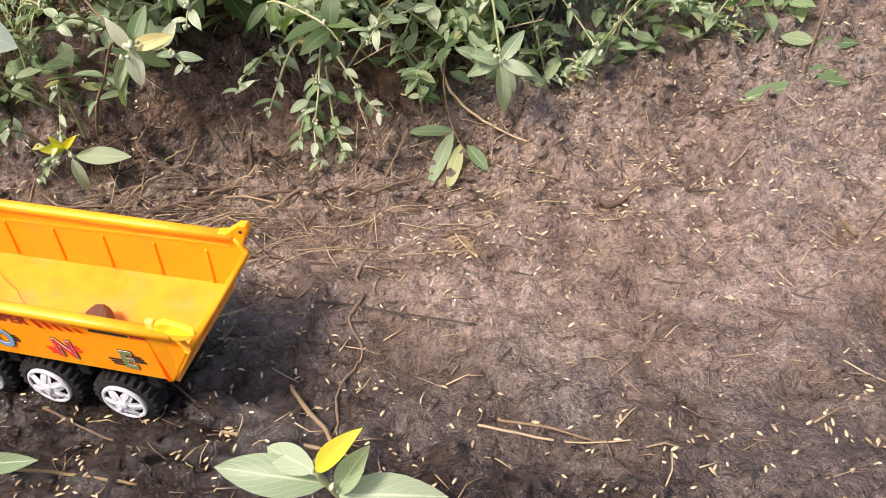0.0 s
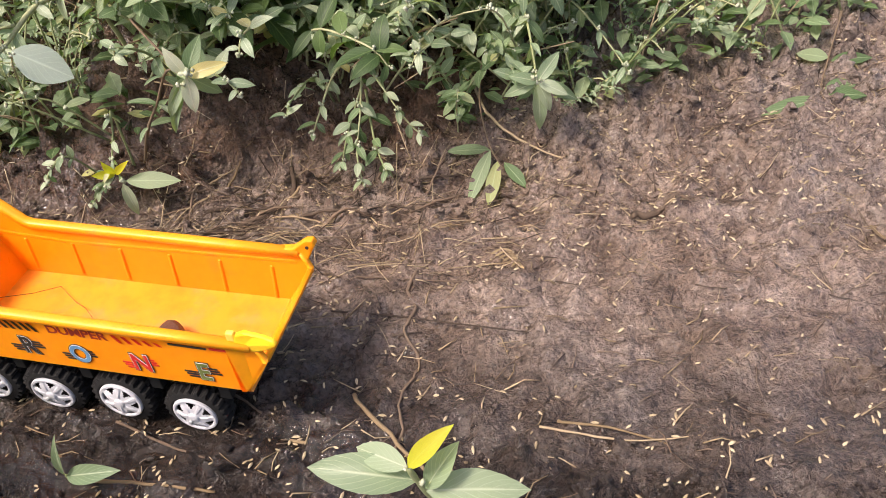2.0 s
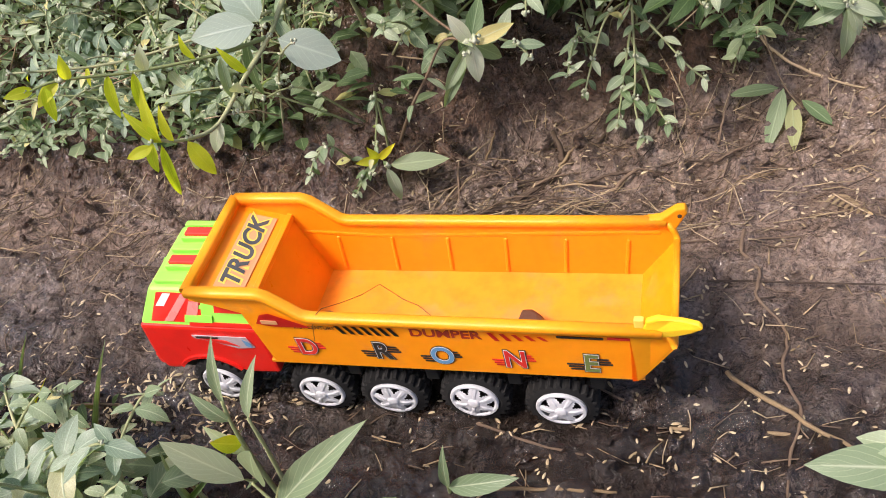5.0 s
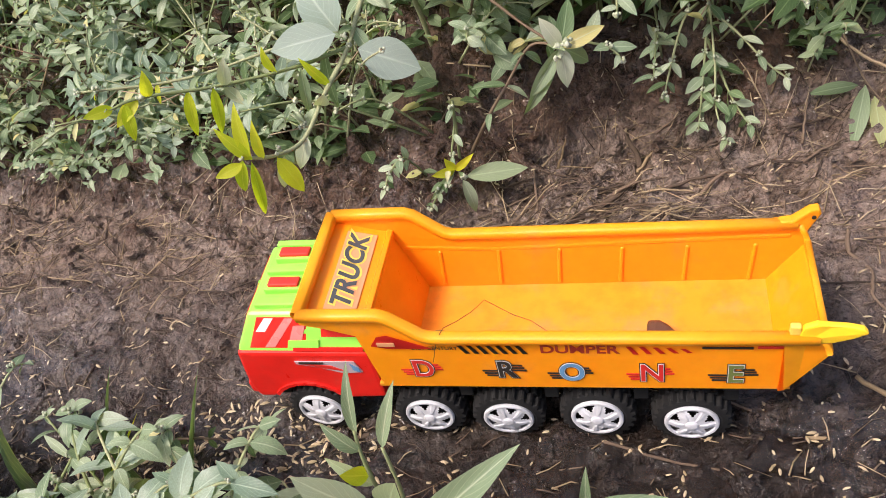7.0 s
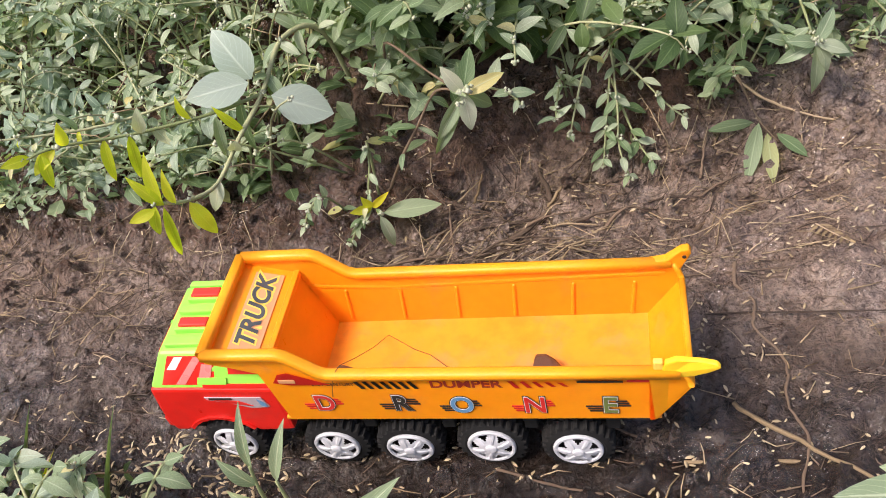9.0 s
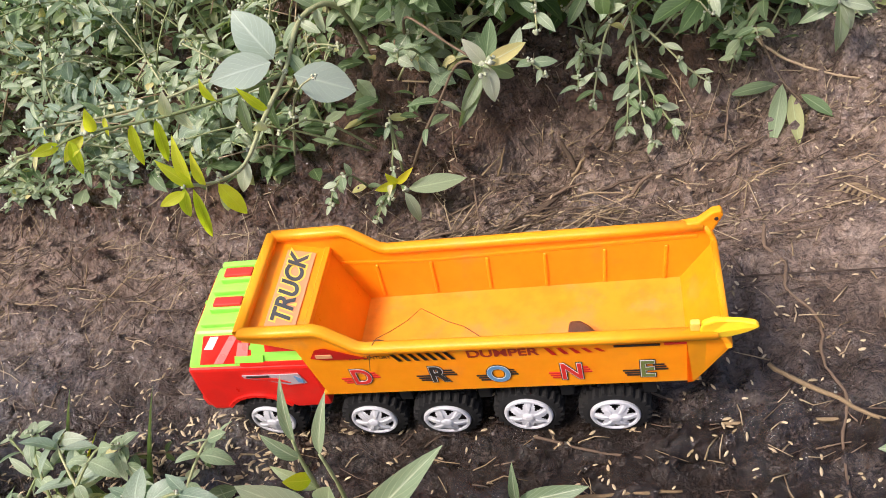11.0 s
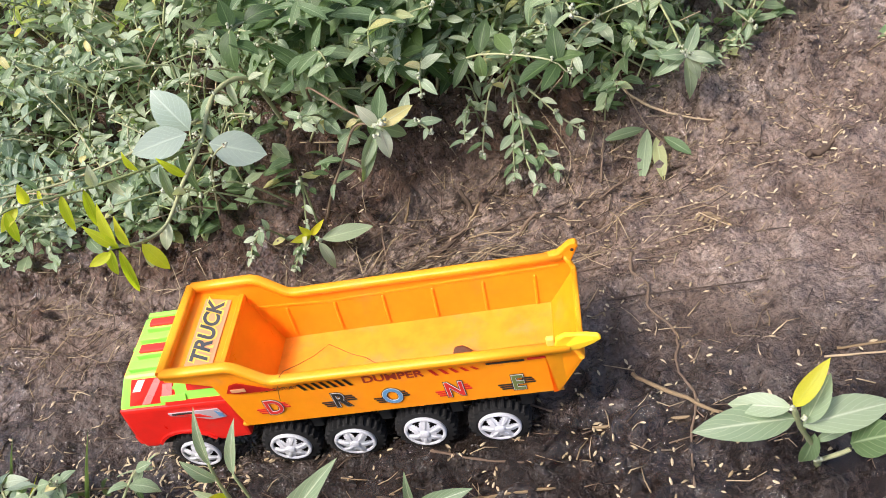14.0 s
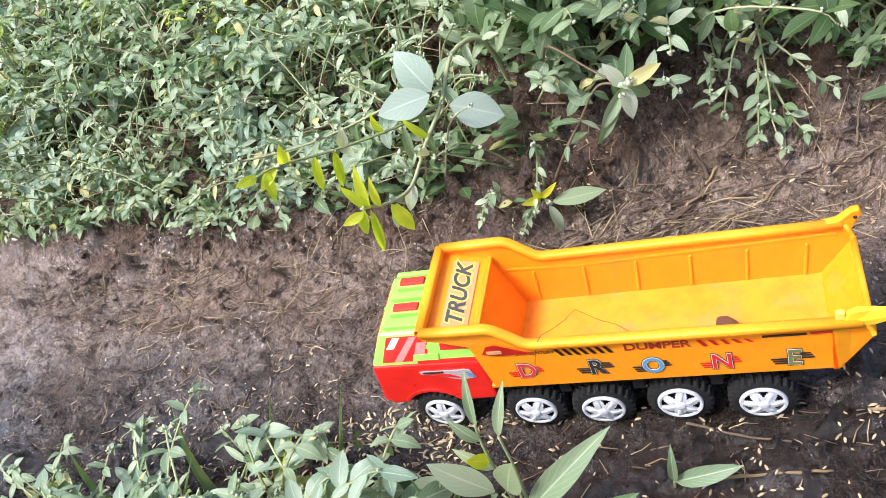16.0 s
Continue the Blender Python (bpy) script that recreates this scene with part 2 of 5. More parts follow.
LEAF_WHITE = leaf_material("leaf_bleached", (0.50, 0.56, 0.42), (0.58, 0.62, 0.48), (0.68, 0.70, 0.56), 0.5, 0.3, 1.05)
# pale broad leaf, its albedo raised to stand in for sky gloss too
LEAF_BROAD = leaf_material("leaf_broad_pale", (0.34, 0.43, 0.36), (0.42, 0.51, 0.44), (0.50, 0.58, 0.50), 0.30, 0.2, 1.25)
LEAF_MIST = leaf_material("leaf_blue_green", (0.15, 0.23, 0.16), (0.24, 0.33, 0.245), (0.36, 0.44, 0.34), 0.4, 0.3)
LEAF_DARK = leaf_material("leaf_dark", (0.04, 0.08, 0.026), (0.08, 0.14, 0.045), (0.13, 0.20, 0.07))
STEM = fibre("green_stem", (0.26, 0.32, 0.13), (0.48, 0.50, 0.28))
STEM_BROWN = fibre("brown_stem", (0.13, 0.085, 0.05), (0.26, 0.19, 0.12))
BUD = fibre("flower_bud", (0.40, 0.46, 0.28), (0.66, 0.70, 0.52), 400)
STRAW = fibre("dry_straw", (0.24, 0.17, 0.09), (0.55, 0.43, 0.27))
HUSK = fibre("rice_husk", (0.32, 0.24, 0.13), (0.70, 0.58, 0.38), 600)
WOOD = fibre("dead_wood", (0.06, 0.042, 0.03), (0.22, 0.155, 0.105))
DRYLEAF = leaf_material("leaf_dead", (0.13, 0.085, 0.05), (0.24, 0.17, 0.10), (0.42, 0.33, 0.2), 0.7, 0.2)
STONE = fibre("brown_stone", (0.13, 0.06, 0.035), (0.30, 0.16, 0.10), 120, 0.5)
ORANGE = plastic("orange_plastic", (0.98, 0.315, 0.003), 0.34, 0.06, 0.22)
FLOOR_ORANGE = plastic("scuffed_orange_plastic", (0.86, 0.31, 0.015), 0.40, 0.2, 0.15, 0.7)
YELLOW = plastic("yellow_plastic", (0.97, 0.36, 0.006), 0.33, 0.08, 0.15)
LIME = plastic("lime_plastic", (0.31, 0.80, 0.09), 0.3, 0.1, 0.1)
RED = plastic("red_plastic", (0.78, 0.02, 0.012), 0.3, 0.12)
BLACK = plastic("black_rubber", (0.005, 0.005, 0.005), 0.8, 0.2, 0.0, 0.03)
SILVER = plastic("silver_plastic", (0.60, 0.61, 0.64), 0.38, 0.22)
CLEAR = plastic("sticker_pale", (0.70, 0.33, 0.15), 0.35, 0.05)
INK_BLACK = plastic("ink_black", (0.03, 0.025, 0.02), 0.4, 0.1)
INK_RED = plastic("ink_red", (0.70, 0.03, 0.02), 0.4, 0.1)
INK_BLUE = plastic("ink_blue", (0.13, 0.30, 0.50), 0.4, 0.1)
INK_GREEN = plastic("ink_green", (0.16, 0.20, 0.05), 0.4, 0.1)
FIN_YELLOW = plastic("lemon_plastic", (0.95, 0.60, 0.02), 0.3, 0.06, 0.15)
INK_YELLOW = plastic("ink_yellow", (0.85, 0.62, 0.10), 0.4, 0.05)
INK_SLATE = plastic("ink_slate", (0.07, 0.075, 0.08), 0.4, 0.3)
INK_MAROON = plastic("ink_maroon", (0.34, 0.03, 0.014), 0.4, 0.1)
INK_GREY = plastic("ink_grey", (0.50, 0.40, 0.42), 0.4, 0.2)
PINK = plastic("reflection_pink", (0.85, 0.22, 0.20), 0.25, 0.05)
INK_WHITE = plastic("ink_white", (0.80, 0.76, 0.72), 0.4, 0.05)
THREAD = fibre("brown_thread", (0.10, 0.06, 0.03), (0.20, 0.12, 0.06))


# ---- mesh helpers ----
def mesh_of(name, verts, faces, mat, uvs=None, smooth=True):
    me = bpy.data.meshes.new(name)
    me.from_pydata([tuple(v) for v in verts], [], faces)
    me.materials.append(mat)
    if uvs is not None:
        lay = me.uv_layers.new(name="UVMap")
        idx = np.empty(len(me.loops), dtype=np.int32)
        me.loops.foreach_get("vertex_index", idx)
        lay.data.foreach_set("uv", np.asarray(uvs, dtype=np.float32)[idx].ravel())
    if smooth:
        me.polygons.foreach_set("use_smooth", [True] * len(me.polygons))
    me.update()
    return me


def part(name, bm, material, parent, label="", smooth=False):
    me = bpy.data.meshes.new(name)
    bmesh.ops.recalc_face_normals(bm, faces=bm.faces)
    bm.to_mesh(me)
    bm.free()
    me.materials.append(material)
    if smooth:
        me.polygons.foreach_set("use_smooth", [True] * len(me.polygons))
    ob = new(name, me)
    ob.parent = parent
    return tagged(ob, label)


def part_mesh(name, me, parent, m=None, label=""):
    ob = new(name, me)
    ob.parent = parent
    if m is not None:
        ob.matrix_basis = m
    return tagged(ob, label)


def add_box(bm, x0, x1, y0, y1, z0, z1, bevel=0.0, seg=2):
    r = bmesh.ops.create_cube(bm, size=1.0, matrix=Matrix.Translation(((x0 + x1) / 2, (y0 + y1) / 2, (z0 + z1) / 2)) @ Matrix.Diagonal((x1 - x0, y1 - y0, z1 - z0, 1)))
    if bevel:
        es = list({e for v in r["verts"] for e in v.link_edges})
        bmesh.ops.bevel(bm, geom=es, offset=bevel, segments=seg, affect="EDGES", profile=0.6)
    return bm


def box(x0, x1, y0, y1, z0, z1, bevel=0.0, seg=2):
    return add_box(bmesh.new(), x0, x1, y0, y1, z0, z1, bevel, seg)


def prism(profile, y0, y1, bevel=0.0, seg=2, taper=None):
    """A side profile (x, z) extruded over y; taper(x, y, z) may reshape it."""
    bm = bmesh.new()
    a = [bm.verts.new((x, y0, z)) for x, z in profile]
    c = [bm.verts.new((x, y1, z)) for x, z in profile]
    bm.faces.new(a)
    bm.faces.new(list(reversed(c)))
    k = len(profile)
    for i in range(k):
        bm.faces.new((a[i], c[i], c[(i + 1) % k], a[(i + 1) % k]))
    if taper:
        for v in bm.verts:
            v.co = taper(*v.co)
    if bevel:
        bmesh.ops.recalc_face_normals(bm, faces=bm.faces)
        es = [e for e in bm.edges if len(e.link_faces) == 2 and e.calc_face_angle(0) > 0.5]
        bmesh.ops.bevel(bm, geom=es, offset=bevel, segments=seg, affect="EDGES", profile=0.6, clamp_overlap=True)
    return bm


def bar(bm, p, q, w, h, bevel=0.0):
    """A rectangular bar from p to q, w wide and h high."""
    p, q = Vector(p), Vector(q)
    d = (q - p).normalized()
    s = d.cross(Vector((0, 0, 1)))
    s = s.normalized() if s.length > 1e-4 else Vector((0, 1, 0))
    t = s.cross(d).normalized()
    m = Matrix(((d.x, s.x, t.x, 0), (d.y, s.y, t.y, 0), (d.z, s.z, t.z, 0), (0, 0, 0, 1)))
    m = Matrix.Translation((p + q) / 2) @ m @ Matrix.Diagonal(((q - p).length + w * 0.6, w, h, 1))
    r = bmesh.ops.create_cube(bm, size=1.0, matrix=m)
    if bevel:
        es = list({e for v in r["verts"] for e in v.link_edges})
        bmesh.ops.bevel(bm, geom=es, offset=bevel, segments=2, affect="EDGES", profile=0.5)
    return bm


def tube_data(points, r0, r1, sides=6, knots=0.0):
    """Vertices and faces of a tapered tube through the points."""
    pts = [Vector(p) for p in points]
    vs, fs = [], []
    for i, p in enumerate(pts):
        d = (pts[min(i + 1, len(pts) - 1)] - pts[max(i - 1, 0)]).normalized()
        s = d.orthogonal().normalized() if abs(d.z) > 0.9 else d.cross(Vector((0, 0, 1))).normalized()
        t = d.cross(s)
        f = i / max(1, len(pts) - 1)
        r = (r0 * (1 - f) + r1 * f) * (1 + knots * (random.random() - 0.5))
        for k in range(sides):
            a = 2 * math.pi * k / sides
            vs.append(p + s * (r * math.cos(a)) + t * (r * math.sin(a)))
    for i in range(len(pts) - 1):
        for k in range(sides):
            fs.append((i * sides + k, i * sides + (k + 1) % sides, (i + 1) * sides + (k + 1) % sides, (i + 1) * sides + k))
    fs.append(tuple(reversed(range(sides))))
    fs.append(tuple(range((len(pts) - 1) * sides, len(pts) * sides)))
    return vs, fs


def smooth_path(points, steps=5):
    """A rounded path through the points."""
    p = [Vector(points[0])] + [Vector(q) for q in points] + [Vector(points[-1])]
    out = []
    for i in range(1, len(p) - 2):
        for k in range(steps):
            t = k / steps
            a, b_, c, d = p[i - 1], p[i], p[i + 1], p[i + 2]
            out.append(0.5 * ((2 * b_) + (c - a) * t + (2 * a - 5 * b_ + 4 * c - d) * t * t + (3 * b_ - a - 3 * c + d) * t ** 3))
    out.append(p[-2])
    return out


class Gather:
    """Collects many small shapes for one mesh."""

    def __init__(self):
        self.v, self.f, self.u = [], [], []

    def add(self, vs, fs, uvs=None):
        o = len(self.v)
        self.v.extend(vs)
        self.f.extend([tuple(i + o for i in q) for q in fs])
        self.u.extend(uvs if uvs is not None else [(0.2, 0.5)] * len(vs))

    def mesh(self, name, mat):
        return mesh_of(name, self.v, self.f, mat, self.u)


def leaf_shape(length, width, bend=0.5, fold=0.25, widest=0.45, wave=0.0, steps=7):
    """A leaf blade along +y from the origin, its face up."""
    vs, uvs, fs = [], [], []
    for i in range(steps + 1):
        t = i / steps
        e = math.log(0.5) / math.log(widest)
        w = width * 0.5 * max(0.0, math.sin(math.pi * t ** e)) ** 0.85 + 0.0004 * (1 - t)
        a = bend * t
        y = length * (math.sin(a) / bend if abs(bend) > 1e-3 else t)
        z = -length * ((1 - math.cos(a)) / bend if abs(bend) > 1e-3 else 0)
        wv = wave * length * math.sin(9 * t)
        for s in (-1, -0.5, 0, 0.5, 1):
            vs.append(Vector((s * w, y, z + abs(s) * w * fold + s * wv)))
            uvs.append((0.5 + 0.5 * s, t))
    for i in range(steps):
        for k in range(4):
            fs.append((i * 5 + k, i * 5 + k + 1, i * 5 + k + 6, i * 5 + k + 5))
    return vs, fs, uvs


def aim(pos, heading, pitch, roll=0.0):
    """Pose of a leaf: heading and pitch in degrees (pitch up positive)."""
    return pose(*pos) @ pose(0, 0, 0, 0, 0, heading) @ pose(0, 0, 0, pitch, 0, 0) @ pose(0, 0, 0, 0, roll, 0)


def bud_shape(g, centre, r):
    """A tight head of tiny florets."""
    for _ in range(5):
        c = Vector(centre) + Vector((random.uniform(-1, 1), random.uniform(-1, 1), random.uniform(-0.6, 1))) * r * 0.8
        q = r * random.uniform(0.4, 0.7)
        vs = [c + Vector(d) * q for d in ((1, 0, 0), (0, 1, 0), (-1, 0, 0), (0, -1, 0), (0, 0, 1.2), (0, 0, -1.2))]
        g.add(vs, [(0, 1, 4), (1, 2, 4), (2, 3, 4), (3, 0, 4), (1, 0, 5), (2, 1, 5), (3, 2, 5), (0, 3, 5)])


# ---- ground: one sheet of mud, a weedy bank behind ----
def hash2(ix, iy, seed):
    h = (ix * 374761393 + iy * 668265263 + seed * 974634543) & 0xFFFFFFFF
    h = ((h ^ (h >> 13)) * 1274126177) & 0xFFFFFFFF
    return ((h ^ (h >> 16)) & 0xFFFF) / 65535.0


def vnoise(x, y, seed=0):
    x, y = np.asarray(x, dtype=float), np.asarray(y, dtype=float)
    ix, iy = np.floor(x).astype(np.int64), np.floor(y).astype(np.int64)
    fx, fy = x - ix, y - iy
    fx, fy = fx * fx * (3 - 2 * fx), fy * fy * (3 - 2 * fy)
    a, b_ = hash2(ix, iy, seed), hash2(ix + 1, iy, seed)
    c, d = hash2(ix, iy + 1, seed), hash2(ix + 1, iy + 1, seed)
    return (a * (1 - fx) + b_ * fx) * (1 - fy) + (c * (1 - fx) + d * fx) * fy - 0.5


def fbm(x, y, octaves, seed=0, gain=0.5):
    s, amp = 0.0, 1.0
    for k in range(octaves):
        s = s + amp * vnoise(np.asarray(x) * 2 ** k, np.asarray(y) * 2 ** k, seed + k)
        amp *= gain
    return s


EDGE_X = [-6, -2, -1.06, -0.86, -0.68, -0.54, -0.455, -0.36, -0.28, -0.2, -0.11, 0.0, 0.09, 0.17, 0.27, 0.45, 0.8, 3, 6]
EDGE_Y = [2.2, 1.25, 0.86, 0.765, 0.695, 0.632, 0.59, 0.575, 0.60, 0.625, 0.60, 0.59, 0.61, 0.64, 0.68, 0.78, 1.1, 2.2, 3]


def edge(x):
    """Where the weeds begin."""
    return np.interp(x, EDGE_X, EDGE_Y)


TRUCK = (-0.449, 0.365)
TRUCK_TURN, TRUCK_PITCH, TRUCK_ROLL = -14.5, 2.5, 1.0


def ground_z(x, y):
    x, y = np.asarray(x, dtype=float), np.asarray(y, dtype=float)
    s = y - (edge(x) - 0.055) + 0.02 * fbm(x * 14, y * 14, 2, 5)
    steep = np.interp(x, [-0.6, -0.4, -0.3, -0.12, 0.02, 0.2], [0.40, 0.50, 0.80, 0.65, 0.33, 0.20])
    rise = np.clip(s, 0, None)
    z = np.minimum(rise * steep, 0.075 + 0.14 * rise) * np.clip(rise / 0.03, 0, 1) ** 0.5
    z = np.where(rise > 2.0, 0.355 + 0.0 * rise, z)
    # hollow under the overhanging weeds
    z = z - 0.034 * np.exp(-(((x + 0.23) / 0.08) ** 2 + ((y - 0.585) / 0.025) ** 2))
    near = np.exp(-np.clip(np.hypot(x + 0.3, y - 0.5) - 0.9, 0, None) * 2)
    rough = 0.006 * fbm(x * 9, y * 9, 3, 11) + 0.0095 * fbm(x * 34, y * 34, 4, 21, 0.66)
    clods = np.clip(fbm(x * 60, y * 60, 2, 31), 0.12, 1) - 0.12
    pits = np.clip(fbm(x * 30, y * 42, 3, 51, 0.6) - 0.14, 0, 1)
    lumps = np.clip(fbm(x * 85, y * 110, 2, 61), 0.1, 1) - 0.1
    crumb = np.interp(s, [-0.12, -0.02, 0.05], [0.55, 1.4, 1.7]) + 1.1 * np.exp(-(((x + 0.155) / 0.05) ** 2 + ((y - 0.335) / 0.035) ** 2)) + 0.8 * np.exp(-(((y - 0.26 + 0.25 * (x + 0.1)) / 0.035) ** 2))
    z = z + near * (rough + 0.026 * clods * crumb - 0.022 * pits + 0.019 * lumps * crumb)
    # shallow ruts left by wheels, along the way the toy came
    c, s_ = math.cos(radians(TRUCK_TURN)), math.sin(radians(TRUCK_TURN))
    a = (x - TRUCK[0]) * c + (y - TRUCK[1]) * s_
    b_ = -(x - TRUCK[0]) * s_ + (y - TRUCK[1]) * c
    bed = np.exp(-((b_ - 0.04) / 0.055) ** 4) * np.clip((a + 0.12) / 0.1, 0, 1)
    z = z * (1 - 0.4 * bed * (np.abs(z) < 0.02))
    # the wheels have pressed a shallow trough that dips towards the tail
    trough = np.interp(a, [-0.1, 0.0, 0.22, 0.30, 0.46], [0.0, -0.001, -0.0105, -0.0105, 0.0]) + 0.012 * b_ * (np.abs(a - 0.12) < 0.2)
    z = z + trough * np.clip(1.9 - np.abs(b_ - 0.04) / 0.045, 0, 1)
    for lane in (0.008, 0.075):
        z = z - 0.0022 * np.exp(-((b_ - lane - 0.004 * np.sin(a * 9)) / 0.009) ** 2) * np.clip((a + 0.03) / 0.05, 0, 1) * np.clip((0.62 - a) / 0.2, 0, 1)
    # ribbed print pressed in the mud
    gx, gy = (x - 0.2) * 0.84 + (y - 0.47) * 0.54, -(x - 0.2) * 0.54 + (y - 0.47) * 0.84
    z = z + 0.0028 * np.sin(gy * 420) * np.exp(-((gx / 0.06) ** 4 + (gy / 0.04) ** 4))
    return z


def spread(lo, hi, step, far):
    inner = list(np.arange(lo, hi, step))
    out, d = [], step
    p = hi
    while p < far:
        d *= 1.25
        p += d
        out.append(p)
    low, d, p = [], step, lo
    while p > -far:
        d *= 1.25
        p -= d
        low.append(p)
    return np.array(low[::-1] + inner + out)


XS, YS = spread(-1.0, 0.42, 0.0032, 400), spread(0.14, 0.78, 0.0030, 400)
ZS = ground_z(*[q.ravel() for q in np.meshgrid(XS, YS)]).reshape(len(YS), len(XS))


def gz(x, y):
    """Height of the ground sheet at a place."""
    i = min(max(int(np.searchsorted(XS, x)) - 1, 0), len(XS) - 2)
    j = min(max(int(np.searchsorted(YS, y)) - 1, 0), len(YS) - 2)
    u, v = (x - XS[i]) / (XS[i + 1] - XS[i]), (y - YS[j]) / (YS[j + 1] - YS[j])
    return float((ZS[j, i] * (1 - u) + ZS[j, i + 1] * u) * (1 - v) + (ZS[j + 1, i] * (1 - u) + ZS[j + 1, i + 1] * u) * v)


def build_ground():
    gx, gy = np.meshgrid(XS, YS)
    v = np.stack([gx.ravel(), gy.ravel(), ZS.ravel()], 1)
    nx, ny = len(XS), len(YS)
    i = np.arange((ny - 1) * nx).reshape(ny - 1, nx)[:, :-1].ravel()
    f = np.stack([i, i + 1, i + nx + 1, i + nx], 1)
    me = bpy.data.meshes.new("ground")
    me.vertices.add(len(v))
    me.vertices.foreach_set("co", v.ravel())
    me.loops.add(f.size)
    me.loops.foreach_set("vertex_index", f.ravel().astype(np.int32))
    me.polygons.add(len(f))
    me.polygons.foreach_set("loop_start", np.arange(0, f.size, 4, dtype=np.int32))
    me.update(calc_edges=True)
    me.polygons.foreach_set("use_smooth", [True] * len(f))
    me.materials.append(MUD)
    return tagged(new("ground", me), "wet trodden brown mud rising to a weedy bank", "ground", kind="structure")


build_ground()

# ---- the toy dump truck (x from the front wheel to the tail, y across, z up) ----
def empty(name, m, label, category, group="", kind=""):
    ob = new(name)
    ob.empty_display_size = 0.02
    ob.matrix_basis = m
    return tagged(ob, label, category, group, kind)


def lathe(profile, sides=28):
    """Profile of (y, radius) turned about the y axis."""
    vs, fs = [], []
    for y, r in profile:
        for k in range(sides):
            a = 2 * math.pi * k / sides
            vs.append((r * math.cos(a), y, r * math.sin(a)))
    for i in range(len(profile) - 1):
        for k in range(sides):
            fs.append((i * sides + k, i * sides + (k + 1) % sides, (i + 1) * sides + (k + 1) % sides, (i + 1) * sides + k))
    return vs, fs


def tyre_mesh():
    """Tyre with chunky tread blocks moulded into one skin."""
    prof = [(0.001, 0.0145, 0), (0.0, 0.0165, 0), (0.0008, 0.0190, 0), (0.0012, 0.0192, 1), (0.0070, 0.0198, 1), (0.0074, 0.0192, 0), (0.0078, 0.0192, 0), (0.0082, 0.0198, 2), (0.0138, 0.0192, 2), (0.0142, 0.0190, 0), (0.015, 0.016, 0), (0.014, 0.0005, 0)]
    sides, vs, fs = 96, [], []
    for y, r, row in prof:
        for k in range(sides):
            a = 2 * math.pi * k / sides
            block = ((k + (2 if row == 2 else 0)) % 4) < 2
            q = r + (0.0021 if row and block else 0.0)
            vs.append((q * math.cos(a), y, q * math.sin(a)))
    for i in range(len(prof) - 1):
        for k in range(sides):
            fs.append((i * sides + k, i * sides + (k + 1) % sides, (i + 1) * sides + (k + 1) % sides, (i + 1) * sides + k))
    return mesh_of("tyre", vs, fs, BLACK, smooth=False)


def rim_meshes():
    """Dished plastic disc pierced by six small windows near its edge, a raised spoke between each pair, and a hub."""
    sides, rings = 72, [(0.0148, 0.004), (0.0148, -0.0004), (0.0142, -0.0012), (0.0130, -0.0012), (0.0122, -0.0004), (0.0108, -0.0008), (0.0094, -0.0013), (0.0078, -0.0017), (0.0056, -0.0019), (0.0038, -0.0022), (0.0030, -0.0032), (0.0016, -0.0036), (0.0004, -0.0036)]
    vs, fs = [], []
    for r, y in rings:
        for k in range(sides):
            a = 2 * math.pi * k / sides
            spoke = math.cos(6 * a) < -0.55 and 0.004 < r < 0.0125
            vs.append((r * math.cos(a), y - (0.0007 if spoke else 0.0), r * math.sin(a)))
    for i in range(len(rings) - 1):
        for k in range(sides):
            m = min((k + 0.5) % 12, 12 - (k + 0.5) % 12)
            if (i == 4 and m < 2.6) or (i == 5 and m < 1.7) or (i == 6 and m < 0.8):
                continue
            fs.append((i * sides + k, i * sides + (k + 1) % sides, (i + 1) * sides + (k + 1) % sides, (i + 1) * sides + k))
    fs.append(tuple(range((len(rings) - 1) * sides, len(rings) * sides)))
    rim = mesh_of("rim", vs, fs, SILVER, smooth=False)
    d = Gather()
    d.add(*lathe([(0.0030, 0.0), (0.0030, 0.0140)], 20))
    return rim, mesh_of("wheel_disc", d.v, d.f, BLACK, smooth=False)


def lettering(text, size, mat, parent, m, name="lettering", label="", depth=0.00006, bold=0.0, squash=1.0, slant=0.0):
    c = bpy.data.curves.new(name, "FONT")
    c.body, c.size, c.extrude, c.offset = text, size, depth, bold
    c.align_x, c.align_y, c.shear = "CENTER", "CENTER", slant
    c.materials.append(mat)
    ob = new(name, c)
    ob.parent = parent
    ob.matrix_basis = m @ Matrix.Diagonal((squash, 1, 1, 1))
    return tagged(ob, label)


